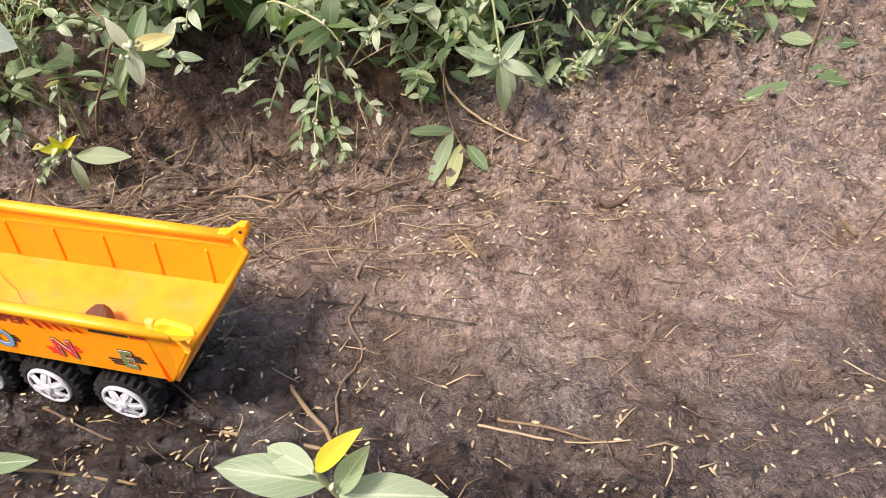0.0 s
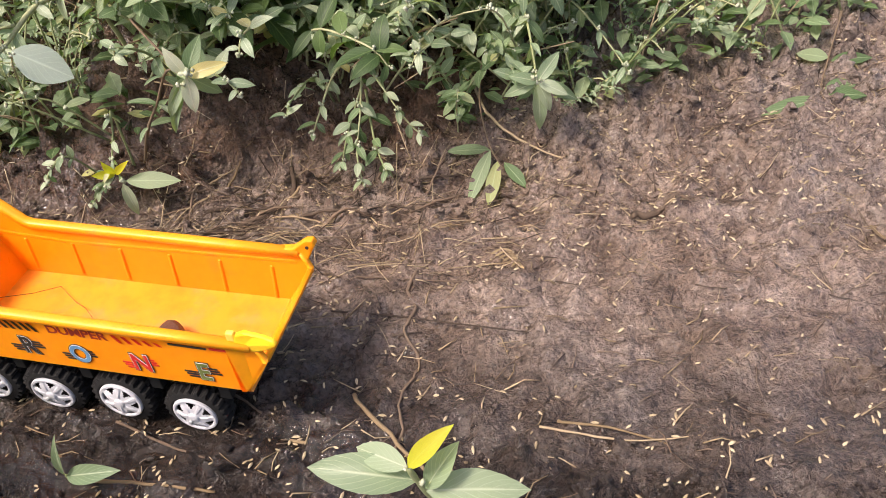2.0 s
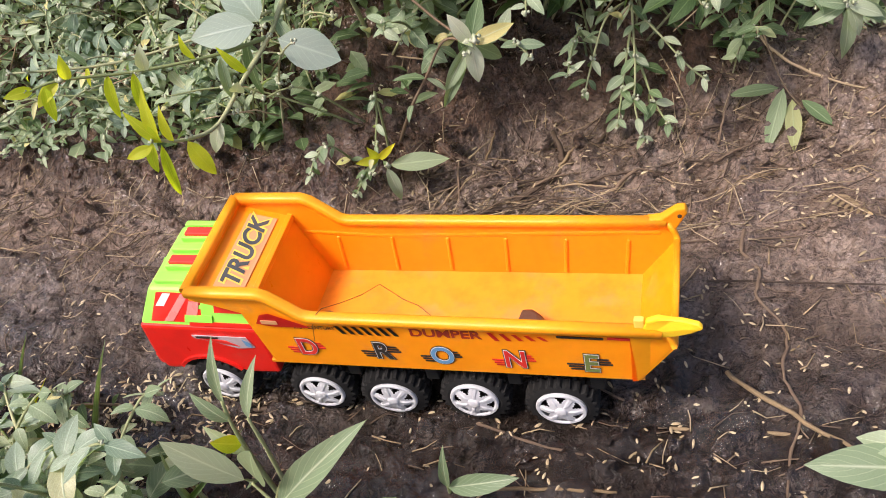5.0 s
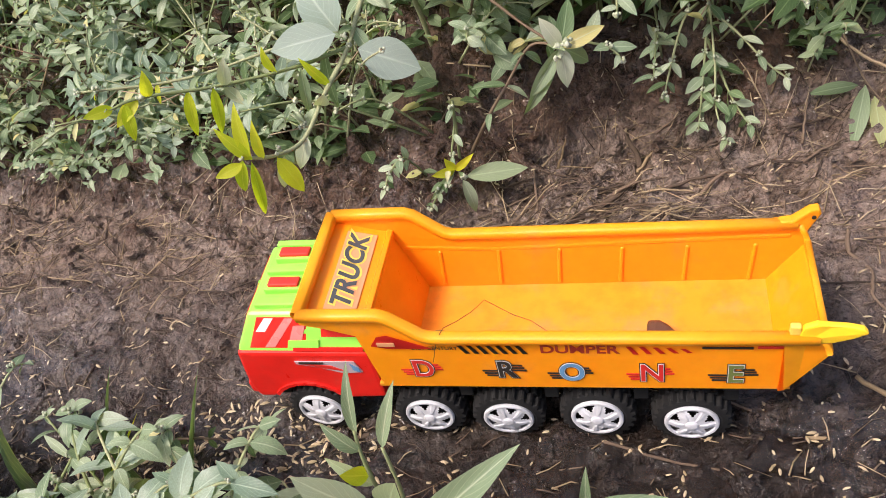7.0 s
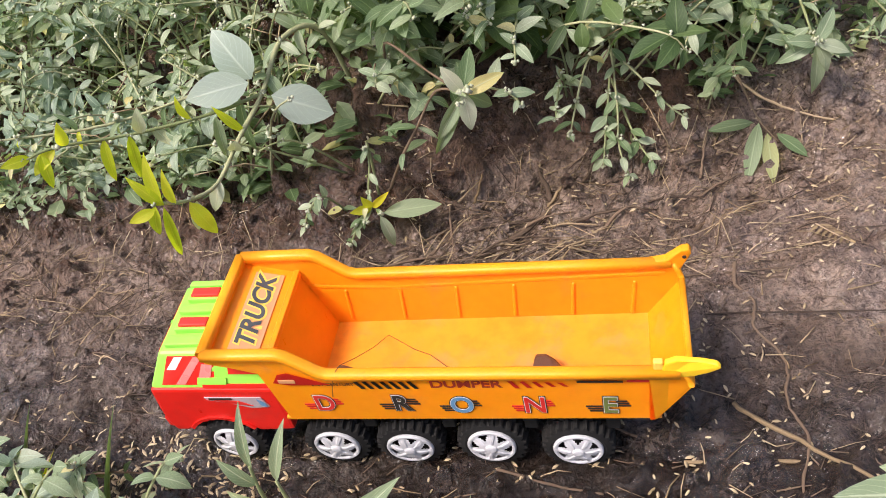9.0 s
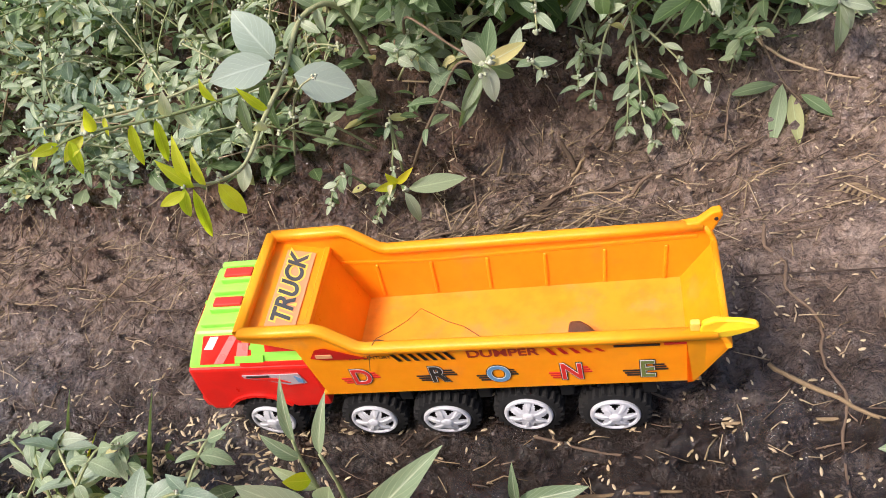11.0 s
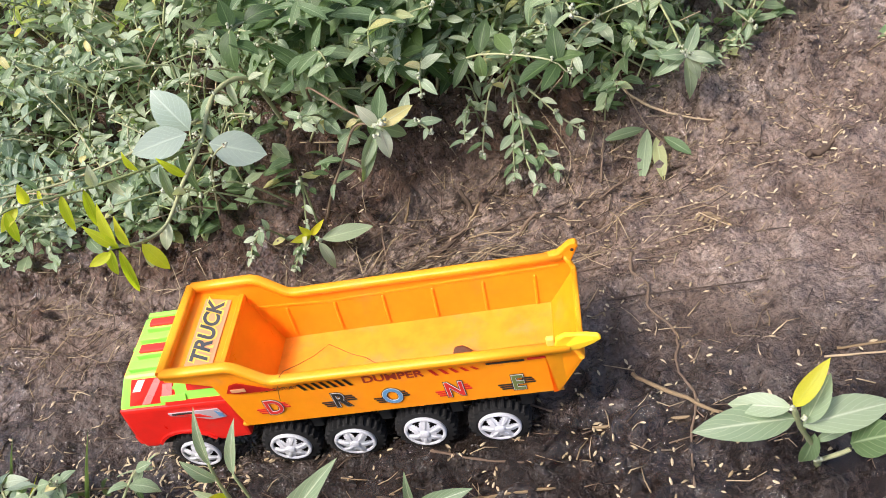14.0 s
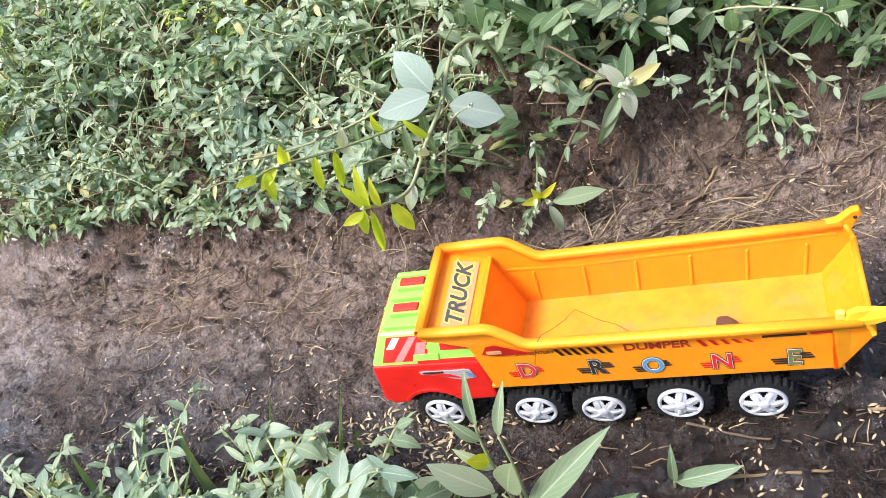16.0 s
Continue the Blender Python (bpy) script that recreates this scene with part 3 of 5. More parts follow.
def build_truck():
    sink = 0.0020
    truck = empty("toy_dump_truck", pose(TRUCK[0], TRUCK[1], -sink, 0, 0, TRUCK_TURN) @ pose(0, 0, 0, TRUCK_ROLL, TRUCK_PITCH, 0),
                  "orange, red and lime plastic toy dump truck standing on wet mud", "toy truck")
    W = 0.080
    # wheels
    tyre, (rim, disc) = tyre_mesh(), rim_meshes()
    for k, (ax, hub) in enumerate(((0.003, 0.0232), (0.0715, 0.0206), (0.119, 0.0192), (0.1705, 0.0226), (0.222, 0.0200))):
        for side in (0, 1):
            spin = pose(ax, 0.0 if side == 0 else W, hub, 0, 0, 0 if side == 0 else 180) @ pose(0, 0, 0, 0, 23 * k + 50 * side, 0) @ pose(0, 0, 0, 0, 0, (k % 3 - 1) * 2.5)
            wh = part_mesh("wheel", tyre, truck, spin, "chunky black tyre with a pale silver pierced rim")
            part_mesh("rim", rim, wh, None, "silver plastic rim")
            part_mesh("wheel_disc", disc, wh)
        bm = bmesh.new()
        bar(bm, (ax, 0.012, hub), (ax, W - 0.012, hub), 0.004, 0.004, 0.001)
        part("axle", bm, BLACK, truck)
    # chassis
    bm = box(-0.02, 0.245, 0.020, 0.063, 0.028, 0.040, 0.002)
    part("chassis", bm, BLACK, truck, "black plastic chassis")
    bm = box(0.05, 0.255, 0.016, 0.067, 0.040, 0.050, 0.002)
    part("subframe", bm, BLACK, truck)
    for ax in (0.095, 0.145, 0.195, 0.243):
        part("mudguard", box(ax - 0.004, ax + 0.004, 0.008, 0.075, 0.030, 0.048, 0.001), BLACK, truck)
    # lower cab with wheel arches
    arch = [(0.0245 * math.cos(a), 0.0235 + 0.0245 * math.sin(a)) for a in np.linspace(radians(35), radians(145), 9)]
    prof = [(-0.0345, 0.034), (-0.0375, 0.044), (-0.0365, 0.058), (-0.034, 0.0785), (0.048, 0.0785), (0.048, 0.036), (0.024, 0.034)] + arch + [(-0.026, 0.034)]
    low = part("cab_body", prism(prof, 0.002, W - 0.002, 0.0022, 2), RED, truck, "glossy red lower cab")
    # moulded arch lip and crease on both doors
    for y0, y1 in ((0.0008, 0.0030), (W - 0.0030, W - 0.0008)):
        lip = bmesh.new()
        for i in range(len(arch) - 1):
            p, q = arch[i], arch[i + 1]
            sc = 1.06
            bar(lip, (p[0] * sc, (y0 + y1) / 2, 0.0235 + (p[1] - 0.0235) * sc), (q[0] * sc, (y0 + y1) / 2, 0.0235 + (q[1] - 0.0235) * sc), 0.0024, 0.0024)
        part("arch_lip", lip, RED, low)
    part("bumper", box(-0.0405, -0.031, 0.004, W - 0.004, 0.035, 0.046, 0.002), RED, truck)
    for b0 in (0.008, W - 0.020):
        part("headlight", box(-0.0395, -0.034, b0, b0 + 0.012, 0.049, 0.056, 0.0015), INK_WHITE, truck, "clear plastic headlight")
    part("grille", box(-0.0392, -0.034, 0.026, W - 0.026, 0.047, 0.060, 0.001), BLACK, truck)
    part("under_bumper", box(-0.034, -0.012, 0.010, W - 0.010, 0.026, 0.035, 0.001), BLACK, truck)
    # lime upper cab, tapering to the roof, with red window panels
    z0, zr = 0.0775, 0.1035
    lo = [(-0.0345, 0.003), (0.047, 0.003), (0.047, W - 0.003), (-0.0345, W - 0.003)]
    hi = [(-0.0225, 0.0135), (0.047, 0.0110), (0.047, W - 0.0110), (-0.0225, W - 0.0135)]
    bm = bmesh.new()
    vl = [bm.verts.new((x, y, z0)) for x, y in lo]
    vh = [bm.verts.new((x, y, zr - (0.0025 if x < 0 else 0.0))) for x, y in hi]
    bm.faces.new(vl)
    bm.faces.new(vh)
    for i in range(4):
        bm.faces.new((vl[i], vl[(i + 1) % 4], vh[(i + 1) % 4], vh[i]))
    bmesh.ops.recalc_face_normals(bm, faces=bm.faces)
    bmesh.ops.bevel(bm, geom=bm.edges[:], offset=0.003, segments=3, affect="EDGES", profile=0.6)
    roof = part("cab_roof", bm, LIME, truck, "rounded lime green upper cab")

    def panel(name, corner, u, v, mat, label, grow=0.0005, lean=0.0):
        """A window panel on a slanted face: corner points of the face, ranges u and v along and up it."""
        p = [Vector(q) for q in corner]

        def at(a, c):
            return p[0].lerp(p[1], a).lerp(p[3].lerp(p[2], a), c)
        nrm = (p[1] - p[0]).cross(p[3] - p[0]).normalized()
        bm = bmesh.new()
        f = bm.faces.new([bm.verts.new(at(a, c) + nrm * grow) for a, c in ((u[0], v[0]), (u[1], v[0]), (u[1] + lean, v[1]), (u[0] + lean, v[1]))])
        r = bmesh.ops.extrude_face_region(bm, geom=[f])
        bmesh.ops.translate(bm, vec=-nrm * 0.0016, verts=[e for e in r["geom"] if isinstance(e, bmesh.types.BMVert)])
        return part(name, bm, mat, roof, label)

    near = [(*lo[0], z0), (*lo[1], z0), (*hi[1], zr), (*hi[0], zr - 0.0025)]
    away = [(*lo[2], z0), (*lo[3], z0), (*hi[3], zr - 0.0025), (*hi[2], zr)]
    front = [(*lo[3], z0), (*lo[0], z0), (*hi[0], zr - 0.0025), (*hi[3], zr - 0.0025)]
    for face, flip in ((near, False), (away, True)):
        def span(lo_u, hi_u, back=flip):
            return (1 - hi_u, 1 - lo_u) if back else (lo_u, hi_u)
        way = -1 if flip else 1
        panel("side_window", face, span(0.10, 0.54), (0.14, 0.90), RED, "red side window with pale reflections")
        # slanted panels whose pale colours imitate reflections in the pane
        panel("window_glint", face, span(0.12, 0.20), (0.55, 0.88), INK_WHITE, "pale panel painted as a window reflection", 0.0009, 0.05 * way)
        panel("window_glint", face, span(0.22, 0.30), (0.16, 0.88), PINK, "pink panel painted as a window reflection", 0.0009, 0.13 * way)
        panel("window_glint", face, span(0.40, 0.50), (0.16, 0.70), PINK, "pink panel painted as a window reflection", 0.0009, 0.03 * way)
        panel("side_window", face, span(0.66, 0.96), (0.42, 0.90), RED, "red rear side window")
        panel("door_stripe", face, span(0.44, 0.97), (0.06, 0.16), RED, "", 0.0008)
        panel("window_ledge", face, span(0.40, 0.64), (0.16, 0.34), LIME, "", 0.0012)
    panel("windscreen", front, (0.10, 0.90), (0.22, 0.86), RED, "glossy red windscreen")
    panel("windscreen_glint", front, (0.48, 0.52), (0.20, 0.88), LIME, "", 0.0009)
    for y0, y1 in ((0.0160, 0.0235), (0.0415, 0.0475), (W - 0.0170, W - 0.0125)):
        part("roof_rib", box(-0.018, 0.040, y0, y1, zr - 0.002, zr + 0.0016, 0.001), LIME, roof)
    for yc in (0.0325, 0.0565):
        part("lamp_frame", box(-0.0155, 0.0085, yc - 0.0052, yc + 0.0052, zr - 0.003, zr + 0.0018, 0.001), LIME, roof)
        part("roof_lamp", box(-0.0130, 0.0060, yc - 0.0034, yc + 0.0034, zr - 0.001, zr + 0.0036, 0.001), INK_RED, roof, "red roof marker lamp")
    # door sticker
    def flank(name, pts, mat, parent, label="", y=0.0009):
        """A thin printed shape on the near flank, pts as (x, z)."""
        bm = prism(pts, y, y + 0.0006)
        return part(name, bm, mat, parent, label)

    st = flank("door_sticker", [(0.000, 0.0715), (0.037, 0.0715), (0.040, 0.062), (0.028, 0.0605), (0.014, 0.066), (0.001, 0.069)], INK_GREY, truck, "pale grey printed door sticker", 0.0012)
    flank("sticker_stripe", [(0.002, 0.0705), (0.022, 0.0680), (0.030, 0.063), (0.018, 0.0655), (0.006, 0.0690)], INK_RED, st, "", 0.0008)
    flank("sticker_stripe", [(0.034, 0.070), (0.0385, 0.066), (0.0385, 0.062), (0.035, 0.064)], INK_BLUE, st, "", 0.0008)
    flank("sticker_stripe", [(0.003, 0.0713), (0.018, 0.0713), (0.018, 0.0698), (0.003, 0.0698)], INK_BLACK, st, "", 0.0006)

    # tipper bed
    zb, zs, zf = 0.0510, 0.0968, 0.1155
    bot, top, out_near = 0.0042, 0.0030, -0.0042
    T = 0.0016

    def wall_profile():
        return [(0.018, 0.109), (0.046, 0.098), (0.051, zb), (0.266, zb + 0.003), (0.285, 0.086), (0.280, zs), (0.086, zs), (0.066, zf), (0.018, zf)]

    def flare(sign):
        def f(x, y, z):
            k = (z - zb) / (zf - zb)
            out = top + (bot - top) * (1 - k)
            return Vector((x, (y + out + out_near) if sign > 0 else (y - out), z))
        return f
    bed = part("bed_side", prism(wall_profile(), 0.0, T, 0.0, 1, flare(1)), ORANGE, truck, "orange tipper bed side with printed letters")
    bed2 = part("bed_side", prism(wall_profile(), W - T, W, 0.0, 1, flare(-1)), ORANGE, truck, "orange tipper bed side with moulded ribs")
    part("bed_floor", prism([(0.048, zb + 0.0015), (0.268, zb + 0.0045), (0.270, zb + 0.0025), (0.048, zb - 0.0005)], bot + out_near, W - bot, 0.0), FLOOR_ORANGE, truck, "scuffed orange bed floor")
    part("headboard", prism([(0.066, zb), (0.051, 0.100), (0.0485, 0.100), (0.0635, zb)], 0.0, W - 0.004, 0.0), ORANGE, truck, "sloping orange front wall of the bed")
    part("headboard_shelf", prism([(0.052, 0.1015), (0.0195, 0.1105), (0.0190, 0.1155), (0.0165, 0.1155), (0.0165, 0.1080), (0.050, 0.099)], -0.001, W - 0.003, 0.0), ORANGE, truck, "sloping orange canopy over the cab")
    part("shelf_lip", prism([(0.053, 0.0990), (0.053, 0.1032), (0.050, 0.1040), (0.048, 0.1010)], -0.0005, W - 0.0035, 0.0006), ORANGE, truck)
    # moulded ribs and waist bead inside the far wall
    for i in range(6):
        x = 0.076 + i * 0.036
        bm = bmesh.new()
        bar(bm, (x, W - 0.0047, zb + 0.006), (x + 0.002, W - 0.0040, 0.083), 0.0046, 0.0026, 0.0012)
        part("rib", bm, ORANGE, bed2)
    bm = bmesh.new()
    bar(bm, (0.056, W - 0.0042, 0.088), (0.110, W - 0.0042, 0.085), 0.0026, 0.0040, 0.0012)
    bar(bm, (0.110, W - 0.0042, 0.085), (0.276, W - 0.0042, 0.090), 0.0026, 0.0040, 0.0012)
    part("waist_bead", bm, ORANGE, bed2)
    # corner plate bent in at the near wall's tail, coloured lighter as if lit
    corner = bmesh.new()
    outer = [(0.2635, -0.0016, zb + 0.0030), (0.2665, -0.0012, zb + 0.0030), (0.2865, 0.0020, 0.0858), (0.2820, 0.0010, zs - 0.003), (0.2635, -0.0028, zs - 0.003)]
    corner.faces.new([corner.verts.new(q) for q in outer])
    bmesh.ops.solidify(corner, geom=corner.faces[:], thickness=0.0010)
    part("tail_corner", corner, YELLOW, bed, "bent corner of the bed side, light painted in as yellow")
    def sweep(pts, name, k=1.0):
        """A rounded bead along a path, like a rolled rim."""
        vs, fs = [], []
        n, sides = len(pts), 12
        for i, p in enumerate(pts):
            p = Vector(p)
            d = (Vector(pts[min(i + 1, n - 1)]) - Vector(pts[max(i - 1, 0)])).normalized()
            sv = d.cross(Vector((0, 0, 1))).normalized()
            tv = sv.cross(d).normalized()
            for q in range(sides):
                a = 2 * math.pi * q / sides
                ca, sa = math.cos(a), math.sin(a)
                ca, sa = math.copysign(abs(ca) ** 0.6, ca), math.copysign(abs(sa) ** 0.6, sa)
                vs.append(p + sv * (0.0035 * k * ca) + tv * (0.0029 * k * sa))
        for i in range(n - 1):
            for q in range(sides):
                fs.append((i * sides + q, i * sides + (q + 1) % sides, (i + 1) * sides + (q + 1) % sides, (i + 1) * sides + q))
        fs.append(tuple(range(sides)))
        fs.append(tuple(range((n - 1) * sides, n * sides)))
        me = mesh_of(name, vs, fs, YELLOW)
        return part_mesh(name, me, truck, None, "yellow-orange rounded rim of the bed")

    # top rails
    for side in (0, 1):
        y = 0.0034 + out_near if side == 0 else W - 0.0034
        pts = [(0.0175, y, zf), (0.040, y, zf), (0.062, y, zf), (0.067, y, zf - 0.0020), (0.083, y, zs + 0.0018), (0.0885, y, zs), (0.150, y, zs), (0.215, y, zs), (0.279, y, zs)]
        sweep(pts, "top_rail")
        # tail fin at the end of the rim
        y0, y1 = (y - 0.0010, y + 0.0026) if side == 0 else (y - 0.0022, y + 0.0036)

        def out(x, yy, z, s=side):
            k = max(0.0, (x - 0.272) / 0.03)
            return Vector((x, yy - 0.006 * k * k if s == 0 else yy + 0.006 * k * k, z))
        shape = [(0.2695, 0.0985), (0.2740, 0.0965), (0.2790, 0.0935), (0.2850, 0.0955), (0.2930, 0.1010), (0.2985, 0.1070), (0.2965, 0.1090), (0.2900, 0.1088), (0.2830, 0.1078), (0.2770, 0.1082), (0.2715, 0.1050)] if side == 0 else [(0.262, 0.0955), (0.274, 0.0950), (0.2835, 0.0900), (0.2865, 0.0960), (0.2905, 0.1035), (0.2890, 0.1070), (0.2845, 0.1070), (0.276, 0.1008), (0.264, 0.0985)]
        fin = part("tail_fin", prism(shape, y0, y1, 0.0012, 2, out), FIN_YELLOW if side == 0 else YELLOW, truck, "pointed yellow hinge fin")
        if side == 0:
            part("hinge_knob", box(0.2655, 0.2705, y0 + 0.0005, y0 + 0.0040, 0.0990, 0.1055, 0.0010), INK_YELLOW, fin, "chipped pale hinge knob")
        bm = bmesh.new()
        bmesh.ops.create_cone(bm, segments=10, radius1=0.0012, radius2=0.0012, depth=0.0005, cap_ends=True, matrix=Matrix.Translation((0.2862, (y1 + 0.0002 if side == 0 else y0 - 0.0002), 0.1035)) @ pose(0, 0, 0, 90))
        part("pin_hole", bm, INK_BLACK, fin)
    sweep([(0.0175, 0.0032 + out_near, zf), (0.0172, 0.03, zf), (0.0172, 0.055, zf), (0.0175, W - 0.0032, zf)], "front_rail")
    # sloping tail ramp and its edge
    part("tail_ramp", prism([(0.2645, zb + 0.003), (0.2840, 0.0840), (0.2862, 0.0840), (0.2675, zb + 0.002)], bot + out_near, W - bot), ORANGE, truck, "orange tail ramp sloping up at the back")
    sweep([(0.2850, 0.005 + out_near, 0.0845), (0.2850, 0.04, 0.0845), (0.2850, W - 0.005, 0.0845)], "ramp_edge", 0.55)
    for side in (0, 1):
        yb = 0.0042 + out_near if side == 0 else W - 0.0042
        sweep([(0.2850, yb, 0.0845), (0.2835, yb, 0.090), (0.2800, yb, 0.097)], "rear_edge", 0.55)

    # printed panel on the canopy
    slope = math.degrees(math.atan2(0.1015 - 0.1105, 0.052 - 0.019))
    base = pose(0.0360, W / 2 - 0.001, 0.1061) @ pose(0, 0, 0, 0, -slope, 0)
    bm = box(-0.0088, 0.0092, -0.031, 0.031, 0.0002, 0.0006, 0.0)
    pan = part("canopy_sticker", bm, CLEAR, truck, "peach sticker reading TRUCK in dark letters")
    pan.matrix_basis = base
    lettering("TRUCK", 0.0158, INK_YELLOW, pan, pose(0.0003, 0.0002, 0.0008, 0, 0, 90), bold=0.0015, squash=1.06, slant=0.25, name="letter_outline")
    lettering("TRUCK", 0.0158, INK_SLATE, pan, pose(0, 0, 0.0011, 0, 0, 90), bold=0.00045, squash=1.06, slant=0.25, name="letters")
    # flank prints follow the slanted wall
    def on_wall(x, z, y_off=0.0):
        k = (z - zb) / (zf - zb)
        y = top + (bot - top) * (1 - k) + out_near - 0.0004 - y_off
        tilt = math.degrees(math.atan2(bot - top, zf - zb))
        return pose(x, y, z, 90 + tilt, 0, 0)

    for x, ch, ink in ((0.078, "D", INK_RED), (0.1245, "R", INK_BLACK), (0.160, "O", INK_BLUE), (0.2015, "N", INK_RED), (0.2425, "E", INK_GREEN)):
        z = 0.0685 if ch in "DR" else 0.0668
        m = on_wall(x, z)
        for r in range(3):
            for x0, x1, zz in ((-0.0112 - 0.001 * r, -0.003, -0.006 + 0.0022 * r), (0.003, 0.0112 - 0.001 * r, -0.0010 + 0.0022 * r)):
                part("speed_line", box(x0, x1, zz, zz + 0.0013, -0.0001, 0.00015), INK_BLACK if ink is not INK_RED else INK_RED, bed).matrix_basis = m
        lettering(ch, 0.0210, INK_BLACK, bed, m @ pose(0, 0, 0.00022), bold=0.0014, squash=0.80, name="letter_edge")
        lettering(ch, 0.0210, INK_WHITE, bed, m @ pose(0, 0, 0.00036), bold=0.0008, squash=0.80, name="letter_outline")
        lettering(ch, 0.0210, ink, bed, m @ pose(0, 0, 0.0005), bold=0.0004, squash=0.80, name="letter")
    lettering("DUMPER", 0.0094, INK_MAROON, bed, on_wall(0.165, 0.0872), bold=0.0002, squash=1.12, name="letters")
    lettering("21ST CENTURY", 0.0042, INK_BLACK, bed, on_wall(0.088, 0.0878), bold=0.0, squash=0.9, name="letters")
    for i in range(12):
        x = 0.104 + 0.0052 * i if i < 7 else 0.192 + 0.0066 * (i - 7)
        hgt = 0.0036 if i < 7 else 0.0034 - 0.0004 * (i - 7)
        bm = bmesh.new()
        bm.faces.new([bm.verts.new(p) for p in ((-0.0032, hgt, 0.0003), (-0.0006, hgt, 0.0003), (0.0032, -hgt, 0.0003), (0.0006, -hgt, 0.0003))])
        bmesh.ops.solidify(bm, geom=bm.faces[:], thickness=0.0003)
        part("hazard_stripe", bm, INK_BLACK if i < 7 else INK_RED, bed).matrix_basis = on_wall(x, 0.0872)
    part("print_line", box(-0.012, 0.012, -0.0008, 0.0008, 0.0, 0.0003), INK_BLACK, bed).matrix_basis = on_wall(0.238, 0.0895)
    part("print_line", box(-0.008, 0.008, -0.0009, 0.0009, 0.0, 0.0003), INK_RED, bed).matrix_basis = on_wall(0.260, 0.0900)
    bm = bmesh.new()
    bm.faces.new([bm.verts.new(p) for p in ((0.058, 0.0, 0.0985), (0.064, 0.0, 0.100), (0.088, 0.0, 0.0885), (0.062, 0.0, 0.0885), (0.053, 0.0, 0.0905))])
    bmesh.ops.solidify(bm, geom=bm.faces[:], thickness=0.0004)
    part("flank_sticker", bm, INK_RED, bed, "red triangular sticker").matrix_basis = Matrix.Translation((0, 0.0022 + out_near, 0))
    part("sticker_badge", box(-0.005, 0.005, -0.0016, 0.0016, 0, 0.0004, 0.0001), CLEAR, bed).matrix_basis = on_wall(0.062, 0.0925, 0.001)
    return truck


truck = build_truck()


def truck_point(x, y, z):
    return truck.matrix_basis @ Vector((x, y, z))


# ---- load: muddy stones and a thread in the bed ----
def stone(name, centre, size, seed, label, mat=None):
    rnd = random.Random(seed)
    bm = bmesh.new()
    bmesh.ops.create_icosphere(bm, subdivisions=3, radius=1.0)
    ns = [(Vector((rnd.uniform(-1, 1), rnd.uniform(-1, 1), rnd.uniform(-1, 1))).normalized(), rnd.uniform(0.55, 0.9)) for _ in range(9)]
    for v in bm.verts:
        d = v.co.normalized()
        r = 1.0
        for nrm, off in ns:
            k = d.dot(nrm)
            if k > off:
                r = min(r, off / k)
        r *= 1 + 0.06 * noise.noise(d * 3 + Vector((seed, 0, 0)))
        v.co = Vector((d.x * r * size[0], d.y * r * size[1], d.z * r * size[2]))
    me = bpy.data.meshes.new(name)
    bm.to_mesh(me)
    bm.free()
    me.materials.append(mat or STONE)
    ob = new(name, me)
    ob.matrix_basis = pose(*centre, 0, 0, rnd.uniform(0, 180))
    return tagged(ob, label, "stone", "stones in the truck bed")


for i, (x, y, s, lab) in enumerate(((0.085, 0.020, (0.012, 0.009, 0.0115), "angular dark brown stone lying in the truck bed"),
                                    (0.108, 0.019, (0.013, 0.009, 0.0075), "lumpy muddy brown stone lying in the truck bed"),
                                    (0.166, 0.014, (0.0045, 0.004, 0.0035), "tiny brown mud crumb in the truck bed"),
                                    (0.208, 0.021, (0.018, 0.010, 0.0095), "flat tan stone lying in the truck bed"))):
    stone("stone", truck_point(x, y, 0.0515 + 0.003 * x / 0.2 + s[2] * 0.82), s, 40 + i, lab)
g = Gather()
g.add(*tube_data([truck_point(*p) for p in ((0.086, -0.0028, 0.078), (0.0905, -0.0040, 0.094), (0.0935, -0.0010, 0.1002), (0.0945, 0.0045, 0.0985), (0.097, 0.020, 0.0850), (0.100, 0.040, 0.0690), (0.103, 0.060, 0.0560), (0.122, 0.048, 0.0562), (0.133, 0.043, 0.0570), (0.150, 0.030, 0.0565))], 0.00022, 0.00022, 5))
tagged(new("thread", g.mesh("thread", THREAD)), "thin brown thread hanging over the orange bed side", "thread")

# ---- plants ----
UNIT = {}


def unit_leaf(shape, mat):
    """One shared blade, 1 long and 1 wide, of a given habit."""
    key = (shape, mat.name)
    if key not in UNIT:
        bend, fold, widest, wave = {"oval": (0.55, 0.28, 0.45, 0.01), "lance": (0.7, 0.3, 0.42, 0.012), "flat": (0.2, 0.16, 0.47, 0.006), "curl": (1.2, 0.5, 0.4, 0.03), "blade": (0.9, 0.6, 0.3, 0.0)}[shape]
        vs, fs, uvs = leaf_shape(1.0, 1.0, bend, fold * 0.35, widest, wave, 8)
        UNIT[key] = mesh_of("leaf", vs, fs, mat, uvs)
    return UNIT[key]


def blade(parent, base, tip, width, mat, shape="oval", face=(0, -0.45, 1), label=""):
    """A leaf from its stalk to its tip, its upper side towards face."""
    b0, t0 = Vector(base), Vector(tip)
    d = t0 - b0
    ln = d.length
    y = d.normalized()
    x = y.cross(Vector(face)).normalized()
    z = x.cross(y)
    m = Matrix(((x.x, y.x, z.x, b0.x), (x.y, y.y, z.y, b0.y), (x.z, y.z, z.z, b0.z), (0, 0, 0, 1)))
    ob = new("leaf", unit_leaf(shape, mat))
    ob.parent = parent
    ob.matrix_basis = m @ Matrix.Diagonal((width, ln * 1.06, ln, 1))
    return tagged(ob, label)


